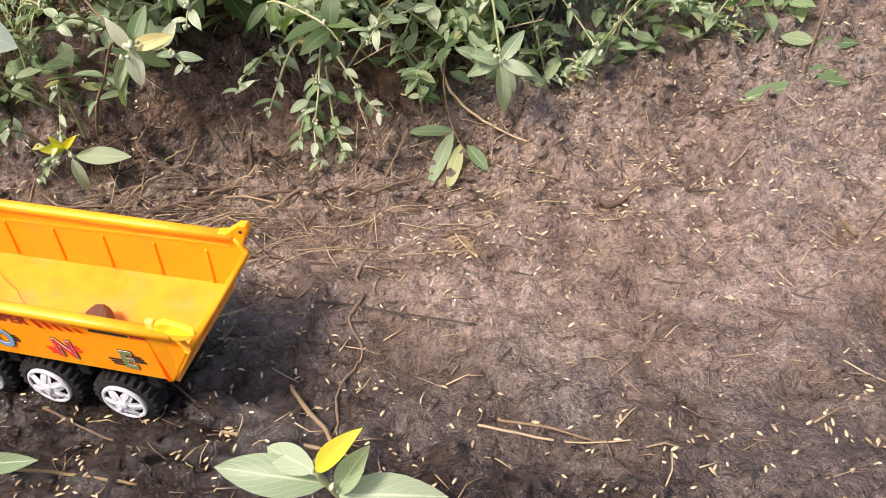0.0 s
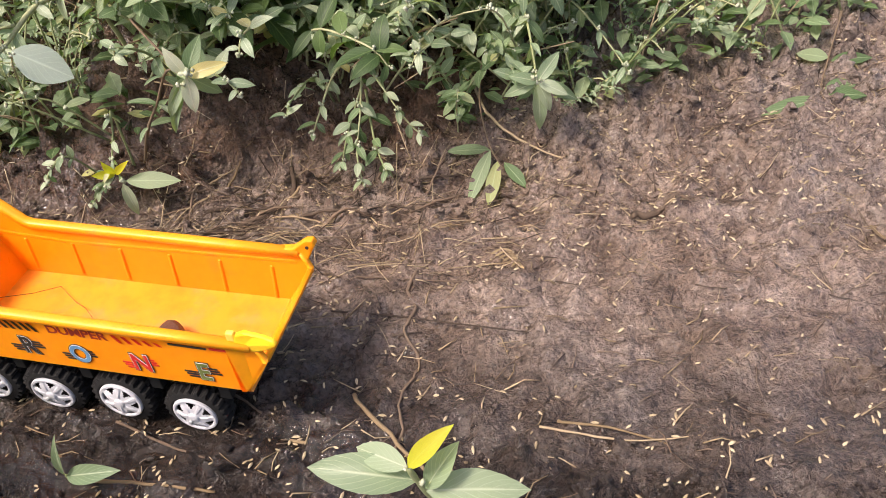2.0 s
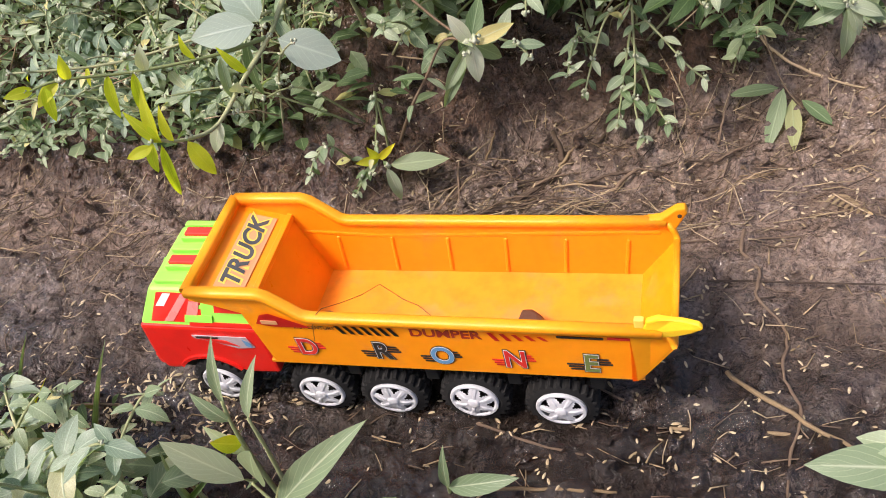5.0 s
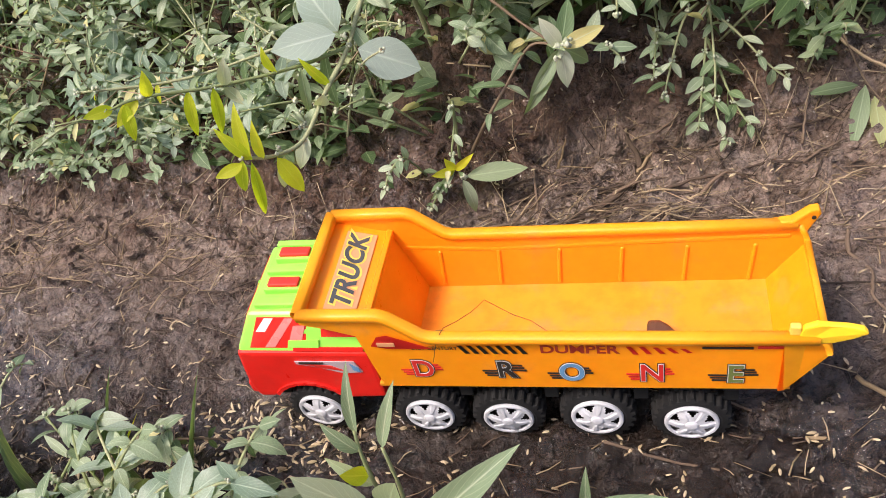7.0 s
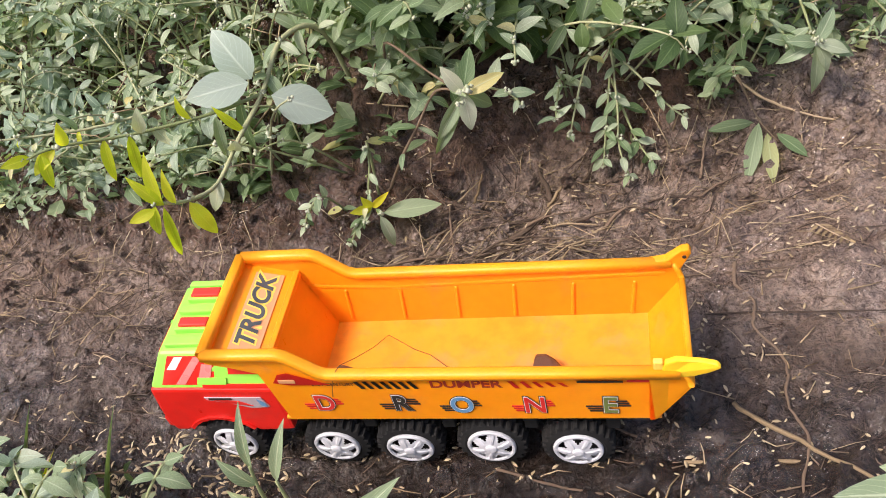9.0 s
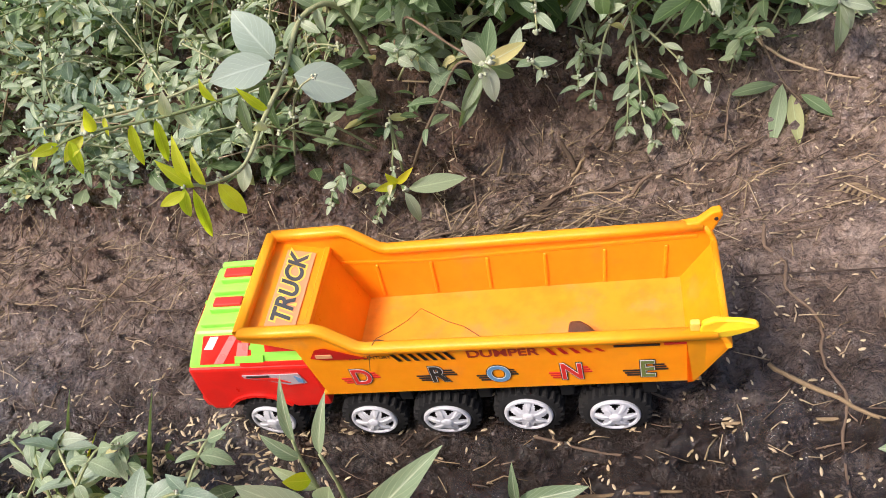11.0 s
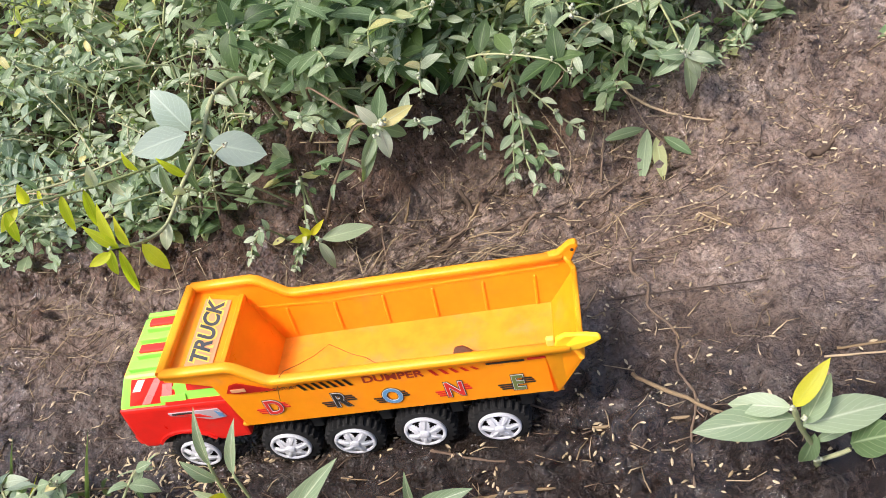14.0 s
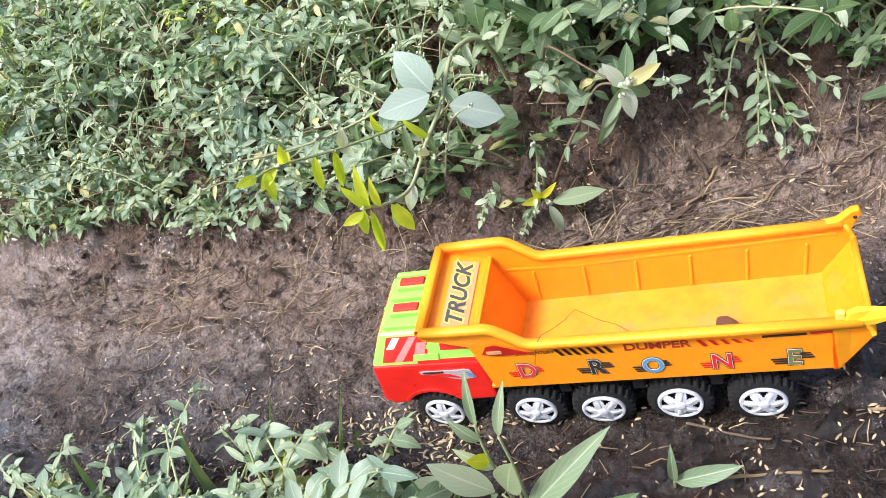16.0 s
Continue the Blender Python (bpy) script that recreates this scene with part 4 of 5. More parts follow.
def stem_part(parent, path, r0, r1, mat=STEM, steps=5):
    g = Gather()
    g.add(*tube_data(smooth_path(path, steps), r0, r1, 6, 0.3))
    ob = new("stem", g.mesh("stem", mat))
    ob.parent = parent
    return ob


def buds_part(parent, centres, r=0.0028):
    g = Gather()
    for c in centres:
        bud_shape(g, c, r * random.uniform(0.75, 1.3))
    ob = new("flower_head", g.mesh("flower_head", BUD))
    ob.parent = parent
    return tagged(ob, "pale green-white flower heads", kind="stuff")


def dress(parent, path, count, size, mats, start=0.15, shape="oval", droop=0.0, seed=1):
    """Leaf pairs along a stem, smaller towards its tip."""
    rnd = random.Random(seed)
    pts = smooth_path(path, 8)
    heads = []
    for k in range(count):
        f = start + (1 - start) * (k + 0.5) / count
        i = min(len(pts) - 2, int(f * (len(pts) - 1)))
        p = pts[i]
        d = (pts[i + 1] - p).normalized()
        side = d.cross(Vector((0, 0.3, 1))).normalized()
        up = side.cross(d).normalized()
        for s in (-1, 1):
            ang = rnd.uniform(-0.6, 0.6) + (k % 2) * 1.2
            o = (side * math.cos(ang) + up * math.sin(ang)) * s
            ln = size * rnd.uniform(0.65, 1.15) * (1.1 - 0.45 * f)
            tip = p + (o * rnd.uniform(0.7, 1.0) + d * rnd.uniform(0.2, 0.7) + Vector((0, -0.1, -droop))).normalized() * ln
            blade(parent, p, tip, ln * rnd.uniform(0.34, 0.5) * (0.7 if shape == "lance" else 1), rnd.choice(mats), shape, (rnd.uniform(-0.3, 0.3), rnd.uniform(-0.7, -0.1), 1))
        if k % 2 == 0:
            heads.append(p + Vector((rnd.uniform(-1, 1), -0.6, 1)) * 0.002)
    heads.append(pts[-1])
    return heads


def hero(label, name="weed", category="weed"):
    return empty(name, Matrix.Identity(4), label, category)


# arching branch with large grey-green leaves and hanging yellow-green leaves
w = hero("arching weed with broad grey-green leaves and yellow hanging tips")
A = [(-0.335, 0.66, 0.06), (-0.341, 0.63, 0.15), (-0.366, 0.6, 0.168), (-0.384, 0.55, 0.156), (-0.403, 0.52, 0.145), (-0.42, 0.485, 0.136), (-0.436, 0.465, 0.143), (-0.45, 0.455, 0.154)]
stem_part(w, A, 0.0022, 0.0011)
A2 = [(-0.384, 0.55, 0.156), (-0.42, 0.53, 0.162), (-0.467, 0.51, 0.174), (-0.504, 0.49, 0.19), (-0.521, 0.48, 0.192)]
A3 = [(-0.384, 0.58, 0.160), (-0.42, 0.57, 0.160), (-0.495, 0.55, 0.164), (-0.558, 0.53, 0.184)]
stem_part(w, A2, 0.0014, 0.0007)
stem_part(w, A3, 0.0014, 0.0007)
blade(w, (-0.378, 0.548, 0.154), (-0.342, 0.546, 0.129), 0.0285, LEAF_BROAD, "flat", (0.3, -1, 0.55), "broad pale grey-green leaf")
blade(w, (-0.388, 0.544, 0.170), (-0.426, 0.53, 0.178), 0.025, LEAF_BROAD, "flat", (-0.1, -0.85, 0.7), "broad pale grey-green leaf")
blade(w, (-0.388, 0.555, 0.166), (-0.403, 0.565, 0.203), 0.027, LEAF_BROAD, "oval", (0.2, -1, 0.3), "broad pale grey-green leaf")
Y = LEAF_YELLOW
for b0, t0, wd, mt in (((-0.447, 0.456, 0.152), (-0.445, 0.452, 0.186), 0.0075, Y), ((-0.446, 0.456, 0.150), (-0.456, 0.45, 0.176), 0.007, Y), ((-0.451, 0.455, 0.152), (-0.462, 0.45, 0.130), 0.0085, Y),
                       ((-0.447, 0.456, 0.149), (-0.453, 0.448, 0.104), 0.0065, Y), ((-0.434, 0.464, 0.142), (-0.424, 0.455, 0.116), 0.0105, Y), ((-0.431, 0.468, 0.139), (-0.437, 0.46, 0.118), 0.0085, LEAF_WHITE),
                       ((-0.418, 0.487, 0.137), (-0.428, 0.475, 0.121), 0.009, LEAF_WHITE), ((-0.408, 0.51, 0.142), (-0.402, 0.50, 0.150), 0.009, LEAF_WHITE), ((-0.400, 0.525, 0.146), (-0.409, 0.515, 0.170), 0.006, Y),
                       ((-0.505, 0.49, 0.19), (-0.520, 0.476, 0.184), 0.008, Y), ((-0.518, 0.482, 0.192), (-0.530, 0.47, 0.197), 0.007, Y), ((-0.50, 0.492, 0.188), (-0.492, 0.482, 0.204), 0.007, Y),
                       ((-0.467, 0.51, 0.174), (-0.472, 0.50, 0.141), 0.007, Y), ((-0.46, 0.512, 0.172), (-0.452, 0.50, 0.190), 0.008, LEAF_WHITE), ((-0.43, 0.527, 0.163), (-0.434, 0.515, 0.183), 0.007, Y),
                       ((-0.452, 0.454, 0.150), (-0.468, 0.446, 0.150), 0.007, Y), ((-0.441, 0.460, 0.146), (-0.438, 0.45, 0.172), 0.006, Y), ((-0.480, 0.503, 0.180), (-0.487, 0.492, 0.150), 0.007, Y), ((-0.512, 0.485, 0.191), (-0.514, 0.474, 0.170), 0.007, Y), ((-0.40, 0.55, 0.158), (-0.408, 0.535, 0.118), 0.008, LEAF), ((-0.415, 0.53, 0.16), (-0.420, 0.522, 0.127), 0.007, LEAF_PALE)):
    blade(w, b0, t0, wd * 1.1, mt, "lance", (random.uniform(-0.5, 0.5), -1, 0.5), "translucent yellow-green leaf" if mt is Y else "")
hd = dress(w, A3, 5, 0.022, [LEAF, LEAF_PALE, Y], 0.3, "lance", 0.3, 3) + dress(w, A[:4], 4, 0.03, [LEAF, LEAF_PALE], 0.3, "oval", 0.1, 4)
buds_part(w, [A2[-1], A2[2], A2[3], A[-1], A[3], (-0.407, 0.51, 0.146), (-0.432, 0.466, 0.146), (-0.385, 0.548, 0.164)] + hd, 0.0026)

# weed with bleached leaves round a white flower head
w = hero("leaning weed with two bleached leaves round its flower head")
B = [(-0.325, 0.57, 0.03), (-0.305, 0.555, 0.07), (-0.287, 0.55, 0.096), (-0.266, 0.54, 0.128), (-0.248, 0.528, 0.128)]
stem_part(w, B, 0.0014, 0.0009, STEM_BROWN)
stem_part(w, [(-0.30, 0.62, 0.12), (-0.291, 0.57, 0.158), (-0.268, 0.545, 0.142), (-0.25, 0.528, 0.13)], 0.0012, 0.0008, STEM_BROWN)
C = (-0.248, 0.527, 0.129)
blade(w, C, (-0.257, 0.522, 0.152), 0.0105, LEAF_WHITE, "oval", (0, -1, 0.5), "bleached white leaf")
blade(w, C, (-0.247, 0.515, 0.104), 0.0125, LEAF_WHITE, "oval", (0.2, -1, 0.3), "bleached white leaf")
for t0, wd, mt in (((-0.218, 0.525, 0.137), 0.011, LEAF_PALE), ((-0.276, 0.52, 0.095), 0.010, LEAF_PALE), ((-0.284, 0.525, 0.072), 0.009, LEAF_PALE), ((-0.225, 0.53, 0.108), 0.011, LEAF), ((-0.235, 0.54, 0.155), 0.012, LEAF)):
    blade(w, C, t0, wd, mt, "lance", (0.1, -1, 0.6))
dress(w, B, 4, 0.026, [LEAF, LEAF_PALE], 0.2, "lance", 0.4, 8)
buds_part(w, [C, (-0.244, 0.522, 0.132), (-0.252, 0.52, 0.126)], 0.0035)

# low weed with a long dark leaf, against the bank
w = hero("low straggling weed with one long dark green leaf")
D1 = [(-0.335, 0.57, 0.02), (-0.327, 0.555, 0.09), (-0.33, 0.548, 0.075), (-0.338, 0.543, 0.05), (-0.333, 0.537, 0.036)]
D2 = [(-0.36, 0.565, 0.02), (-0.372, 0.545, 0.06), (-0.385, 0.535, 0.056), (-0.392, 0.53, 0.045)]
D3 = [(-0.338, 0.543, 0.05), (-0.35, 0.535, 0.035), (-0.362, 0.528, 0.022)]
for q in (D1, D2, D3):
    stem_part(w, q, 0.0012, 0.0006)
blade(w, (-0.331, 0.537, 0.036), (-0.287, 0.532, 0.036), 0.015, LEAF, "flat", (0, -0.7, 1), "long dark green leaf")
blade(w, (-0.334, 0.537, 0.034), (-0.327, 0.525, 0.006), 0.0095, LEAF_PALE, "lance", (0.4, -1, 0.4))
for t0, wd, mt in (((-0.341, 0.53, 0.056), 0.007, Y), ((-0.352, 0.53, 0.048), 0.0075, Y), ((-0.325, 0.53, 0.056), 0.006, Y), ((-0.36, 0.525, 0.03), 0.006, LEAF_PALE)):
    blade(w, (-0.338, 0.54, 0.042), t0, wd, mt, "lance", (0, -1, 0.5))
hd = dress(w, D2, 7, 0.013, [LEAF_PALE, LEAF], 0.1, "oval", 0.1, 12) + dress(w, D3, 4, 0.012, [LEAF_PALE, LEAF], 0.1, "oval", 0.1, 13) + dress(w, D1, 4, 0.013, [LEAF, LEAF_PALE], 0.3, "oval", 0.1, 14)
buds_part(w, hd + [(-0.333, 0.535, 0.038), (-0.345, 0.532, 0.034)], 0.0024)

# small pale plant tumbling down the bank
w = hero("bushy grey-green weed tumbling down the muddy bank")
for k, q in enumerate(([(-0.122, 0.63, 0.09), (-0.128, 0.60, 0.088), (-0.134, 0.57, 0.055), (-0.140, 0.55, 0.030), (-0.137, 0.532, 0.010)],
                       [(-0.13, 0.62, 0.08), (-0.15, 0.592, 0.085), (-0.168, 0.57, 0.058), (-0.175, 0.56, 0.045)],
                       [(-0.128, 0.61, 0.08), (-0.115, 0.585, 0.072), (-0.098, 0.565, 0.050), (-0.085, 0.555, 0.038)],
                       [(-0.13, 0.60, 0.07), (-0.145, 0.565, 0.045), (-0.155, 0.545, 0.020)],
                       [(-0.125, 0.62, 0.09), (-0.118, 0.60, 0.115), (-0.11, 0.585, 0.128)],
                       [(-0.13, 0.60, 0.06), (-0.125, 0.56, 0.030), (-0.116, 0.540, 0.012)])):
    stem_part(w, q, 0.0012, 0.0006)
    buds_part(w, dress(w, q, 7 if k == 0 else 5, 0.019, [LEAF_PALE, LEAF_PALE, LEAF], 0.2, "oval", 0.15, 20 + k), 0.0022)

# sprig hanging over the edge, long leaves round its head
w = hero("overhanging weed sprig with a star of narrow leaves")
E0 = [(0.005, 0.66, 0.07), (0.006, 0.62, 0.115), (0.009, 0.585, 0.105), (0.011, 0.552, 0.077)]
stem_part(w, E0, 0.0014, 0.0009)
C = (0.011, 0.551, 0.078)
for t0, wd in (((0.013, 0.538, 0.036), 0.012), ((0.046, 0.545, 0.063), 0.011), ((0.034, 0.54, 0.072), 0.010), ((-0.018, 0.55, 0.070), 0.010), ((0.022, 0.54, 0.056), 0.010), ((0.03, 0.56, 0.098), 0.011), ((-0.008, 0.545, 0.09), 0.010)):
    blade(w, C, t0, wd, LEAF_PALE, "lance", (0.1, -0.9, 0.8))
hd = dress(w, E0, 5, 0.026, [LEAF, LEAF_PALE], 0.2, "lance", 0.2, 31)
E1 = [(0.03, 0.68, 0.09), (0.05, 0.64, 0.10), (0.075, 0.61, 0.075), (0.09, 0.59, 0.055)]
stem_part(w, E1, 0.0012, 0.0007)
hd += dress(w, E1, 5, 0.024, [LEAF, LEAF_PALE], 0.2, "lance", 0.2, 32)
buds_part(w, [C, (0.008, 0.547, 0.084), (0.014, 0.546, 0.082)] + hd, 0.0028)

# sprout growing near the lens, beside the rut
w = hero("young sprout with broad pale leaves growing from mud")
F0 = [(-0.062, 0.214, gz(-0.062, 0.214) - 0.002), (-0.070, 0.207, 0.035), (-0.080, 0.201, 0.066), (-0.086, 0.198, 0.092)]
stem_part(w, F0, 0.0021, 0.0014)
stem_part(w, [(-0.066, 0.21, 0.012), (-0.055, 0.20, 0.030), (-0.05, 0.193, 0.048)], 0.0015, 0.001)
for b0, t0, wd, mt, sh in (((-0.083, 0.2, 0.078), (-0.132, 0.203, 0.094), 0.019, LEAF_PALE, "oval"), ((-0.086, 0.199, 0.090), (-0.113, 0.214, 0.092), 0.013, LEAF_PALE, "oval"), ((-0.086, 0.198, 0.092), (-0.068, 0.199, 0.116), 0.0095, Y, "lance"),
                           ((-0.081, 0.2, 0.070), (-0.034, 0.192, 0.078), 0.019, LEAF_PALE, "oval"), ((-0.080, 0.198, 0.074), (-0.066, 0.20, 0.100), 0.012, LEAF_PALE, "oval"), ((-0.055, 0.196, 0.044), (-0.045, 0.178, 0.074), 0.020, LEAF, "oval"),
                           ((-0.07, 0.205, 0.05), (-0.079, 0.20, 0.018), 0.010, LEAF, "lance"), ((-0.069, 0.206, 0.04), (-0.052, 0.196, 0.062), 0.006, LEAF_PALE, "lance")):
    blade(w, b0, t0, wd, mt, sh, (0.0, -0.5, 1))
buds_part(w, [F0[-1], (-0.082, 0.197, 0.080), (-0.076, 0.2, 0.072), (-0.068, 0.206, 0.022)], 0.0022)

# sprout between the truck and the lens
w = hero("upright young sprout with narrow and rounded leaves")
G0 = [(-0.405, 0.285, gz(-0.405, 0.285) - 0.002), (-0.405, 0.285, 0.04), (-0.404, 0.286, 0.075), (-0.402, 0.288, 0.095)]
stem_part(w, G0, 0.0016, 0.0010)
stem_part(w, [(-0.398, 0.283, gz(-0.398, 0.283) - 0.002), (-0.392, 0.281, 0.05), (-0.391, 0.282, 0.085)], 0.0014, 0.001)
for b0, t0, wd, mt, sh in (((-0.402, 0.288, 0.092), (-0.398, 0.290, 0.132), 0.0065, LEAF_PALE, "lance"), ((-0.391, 0.282, 0.085), (-0.380, 0.285, 0.120), 0.0072, LEAF_PALE, "lance"), ((-0.404, 0.286, 0.08), (-0.414, 0.283, 0.104), 0.008, LEAF_PALE, "lance"),
                           ((-0.393, 0.262, 0.030), (-0.340, 0.247, 0.100), 0.017, LEAF_PALE, "oval"), ((-0.408, 0.272, 0.045), (-0.432, 0.268, 0.090), 0.019, LEAF_PALE, "flat"), ((-0.40, 0.27, 0.045), (-0.388, 0.255, 0.088), 0.020, LEAF, "flat"),
                           ((-0.405, 0.285, 0.05), (-0.424, 0.288, 0.072), 0.008, LEAF, "lance"), ((-0.405, 0.285, 0.06), (-0.412, 0.276, 0.075), 0.010, Y, "oval"), ((-0.41, 0.28, 0.03), (-0.432, 0.29, 0.012), 0.006, LEAF_PALE, "curl"), ((-0.36, 0.25, 0.02), (-0.33, 0.24, 0.05), 0.014, LEAF, "oval"), ((-0.302, 0.268, 0.012), (-0.268, 0.252, 0.034), 0.012, LEAF_PALE, "oval"), ((-0.302, 0.268, 0.012), (-0.30, 0.262, 0.045), 0.006, LEAF_PALE, "lance")):
    blade(w, b0, t0, wd, mt, sh, (-0.1, -0.7, 0.9))
stem_part(w, [(-0.398, 0.283, 0.02), (-0.396, 0.270, 0.027), (-0.394, 0.263, 0.031), (-0.404, 0.270, 0.044)], 0.0012, 0.0009)
stem_part(w, [(-0.375, 0.262, gz(-0.375, 0.262) - 0.002), (-0.366, 0.255, 0.012), (-0.36, 0.25, 0.021)], 0.001, 0.0008)
stem_part(w, [(-0.303, 0.27, gz(-0.303, 0.27) - 0.003), (-0.302, 0.268, 0.013)], 0.001, 0.0008)

# leaves lying on the mud at the open side
w = hero("creeping weed lying flat on the mud")
H0 = [(0.31, 0.70, gz(0.31, 0.70) + 0.01), (0.285, 0.655, gz(0.285, 0.655) + 0.006), (0.265, 0.615, gz(0.265, 0.615) + 0.004), (0.262, 0.59, gz(0.262, 0.59) + 0.003)]
stem_part(w, H0, 0.001, 0.0006, STEM_BROWN)
for b0, t0, wd in (((0.262, 0.60), (0.205, 0.585), 0.016), ((0.267, 0.612), (0.30, 0.625), 0.016), ((0.265, 0.60), (0.292, 0.59), 0.015), ((0.285, 0.655), (0.262, 0.668), 0.02), ((0.285, 0.65), (0.322, 0.652), 0.017)):
    blade(w, (*b0, gz(*b0) + 0.005), (*t0, gz(*t0) + 0.006), wd, LEAF, "flat", (0, -0.2, 1))
w = hero("limp weed with muddy leaves lying on the mud")
H1 = [(-0.03, 0.62, gz(-0.03, 0.62) + 0.02), (-0.035, 0.58, gz(-0.035, 0.58) + 0.016), (-0.03, 0.55, gz(-0.03, 0.55) + 0.01), (-0.02, 0.535, gz(-0.02, 0.535) + 0.005)]
stem_part(w, H1, 0.001, 0.0006, STEM_BROWN)
for b0, t0, wd in (((-0.03, 0.55), (-0.052, 0.515), 0.013), ((-0.025, 0.545), (-0.036, 0.505), 0.012), ((-0.02, 0.54), (-0.005, 0.517), 0.011), ((-0.03, 0.56), (-0.065, 0.56), 0.012)):
    blade(w, (*b0, gz(*b0) + 0.007), (*t0, gz(*t0) + 0.005), wd, LEAF, "flat", (0, -0.3, 1))


# ---- the weed bank: many herbs of a few habits ----
def weed_meshes(seed, height, leaf, mat, stems=4, slim=False):
    rnd = random.Random(seed)
    st, fo, bu = Gather(), Gather(), Gather()
    for s in range(stems):
        a = 2 * math.pi * (s + rnd.random()) / stems
        lean = rnd.uniform(0.25, 0.85) * height
        top = Vector((math.cos(a) * lean, math.sin(a) * lean, height * rnd.uniform(0.6, 1.0)))
        base = Vector((rnd.uniform(-0.012, 0.012), rnd.uniform(-0.012, 0.012), -0.01))
        midp = base.lerp(top, 0.5) + Vector((-top.x * 0.15, -top.y * 0.15, height * 0.18))
        path = smooth_path([base, midp, top, top + Vector((top.x * 0.2, top.y * 0.2, -height * 0.05))], 5)
        st.add(*tube_data(path, 0.0014, 0.0006, 5))
        nodes = max(4, int(height / 0.017))
        for k in range(nodes):
            f = 0.18 + 0.82 * (k + 0.5) / nodes
            p = path[min(len(path) - 1, int(f * (len(path) - 1)))]
            turn = rnd.uniform(0, 360)
            for half in (0, 180):
                ln = leaf * rnd.uniform(0.55, 1.25) * (1.15 - 0.5 * f)
                wd = ln * (rnd.uniform(0.22, 0.32) if slim else rnd.uniform(0.34, 0.52))
                vs, fs, uvs = leaf_shape(ln, wd, rnd.uniform(0.2, 1.2), rnd.uniform(0.05, 0.4), rnd.uniform(0.38, 0.5), rnd.uniform(0, 0.02), 5)
                m = aim(p, turn + half + rnd.uniform(-25, 25), rnd.uniform(-25, 50), rnd.uniform(-35, 35))
                fo.add([m @ v for v in vs], fs, uvs)
            if rnd.random() < 0.35:
                bud_shape(bu, p + Vector((0, 0, 0.003)), rnd.uniform(0.0016, 0.0028))
        bud_shape(bu, path[-1], 0.0028)
    return st.mesh("stem", STEM), fo.mesh("foliage", mat), bu.mesh("flower_head", BUD)


KINDS = [weed_meshes(101, 0.13, 0.030, LEAF), weed_meshes(102, 0.11, 0.024, LEAF_PALE, 5), weed_meshes(103, 0.16, 0.034, LEAF, 4, True), weed_meshes(104, 0.09, 0.018, LEAF_PALE, 6),
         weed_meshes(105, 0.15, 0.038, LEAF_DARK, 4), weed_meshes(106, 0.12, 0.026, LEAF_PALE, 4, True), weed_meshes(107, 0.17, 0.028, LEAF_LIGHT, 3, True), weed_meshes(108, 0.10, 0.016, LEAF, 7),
         weed_meshes(109, 0.12, 0.033, LEAF_MIST, 4)]
LABELS = ["leafy green weed with small pale flower heads", "grey-green weed with small oval leaves", "tall weed with narrow green leaves", "low bushy weed with tiny pale leaves",
          "broad-leaved weed, its dark green also standing in for shade", "slender grey-green weed with narrow leaves", "narrow-leaved yellow-green weed, its colour lightened as if sunlit", "fine-leaved green weed in a thick tuft", "pale blue-green weed with oval leaves"]


def weed(kind, x, y, size, turn, tilt=0.0, group="weeds on the bank", dz=0.0):
    w = empty("weed", pose(x, y, gz(x, y) - 0.004 + dz) @ pose(0, 0, 0, tilt, 0, 0) @ pose(0, 0, 0, 0, 0, turn) @ Matrix.Diagonal((size, size, size, 1)), LABELS[kind], "weed", group)
    for nm, me in zip(("stem", "foliage", "flower_head"), KINDS[kind]):
        ob = new(nm, me)
        ob.parent = w
        tagged(ob, kind="stuff")
    return w


rnd = random.Random(7)
depth = 0.012
while depth < 0.40:
    x = -1.25 - depth * 0.6 + rnd.uniform(0, 0.06)
    while x < 0.46 + depth * 0.3:
        ex = x + rnd.uniform(-0.02, 0.02)
        y = float(edge(ex)) + depth + rnd.uniform(-0.014, 0.02)
        # the bank stays bare in the dark hollow, thin at the open right end
        bare = (-0.31 < ex < -0.16 and depth < 0.02) or (-0.47 < ex <= -0.31 and depth < 0.035) or (ex > 0.1 and depth < 0.03 and rnd.random() < 0.6)
        if not bare:
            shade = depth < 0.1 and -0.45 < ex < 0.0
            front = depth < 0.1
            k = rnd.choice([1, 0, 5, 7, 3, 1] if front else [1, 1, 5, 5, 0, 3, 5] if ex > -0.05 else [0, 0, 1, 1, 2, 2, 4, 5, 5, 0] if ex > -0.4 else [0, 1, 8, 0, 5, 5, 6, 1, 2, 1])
            # some weeds here get the dark leaf colour to paint shade below the overhang
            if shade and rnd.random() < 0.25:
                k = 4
            low = 0.55 if (ex > 0.02 and depth < 0.12) else (0.62 if ex < -0.5 and depth < 0.12 else 1.0)
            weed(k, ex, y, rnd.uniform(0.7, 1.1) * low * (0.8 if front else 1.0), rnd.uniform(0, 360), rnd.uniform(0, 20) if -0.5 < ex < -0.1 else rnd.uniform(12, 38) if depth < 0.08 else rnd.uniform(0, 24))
        x += rnd.uniform(0.044, 0.070) * (1 + depth * 1.0)
    depth += 0.040 * (1 + 1.5 * depth)

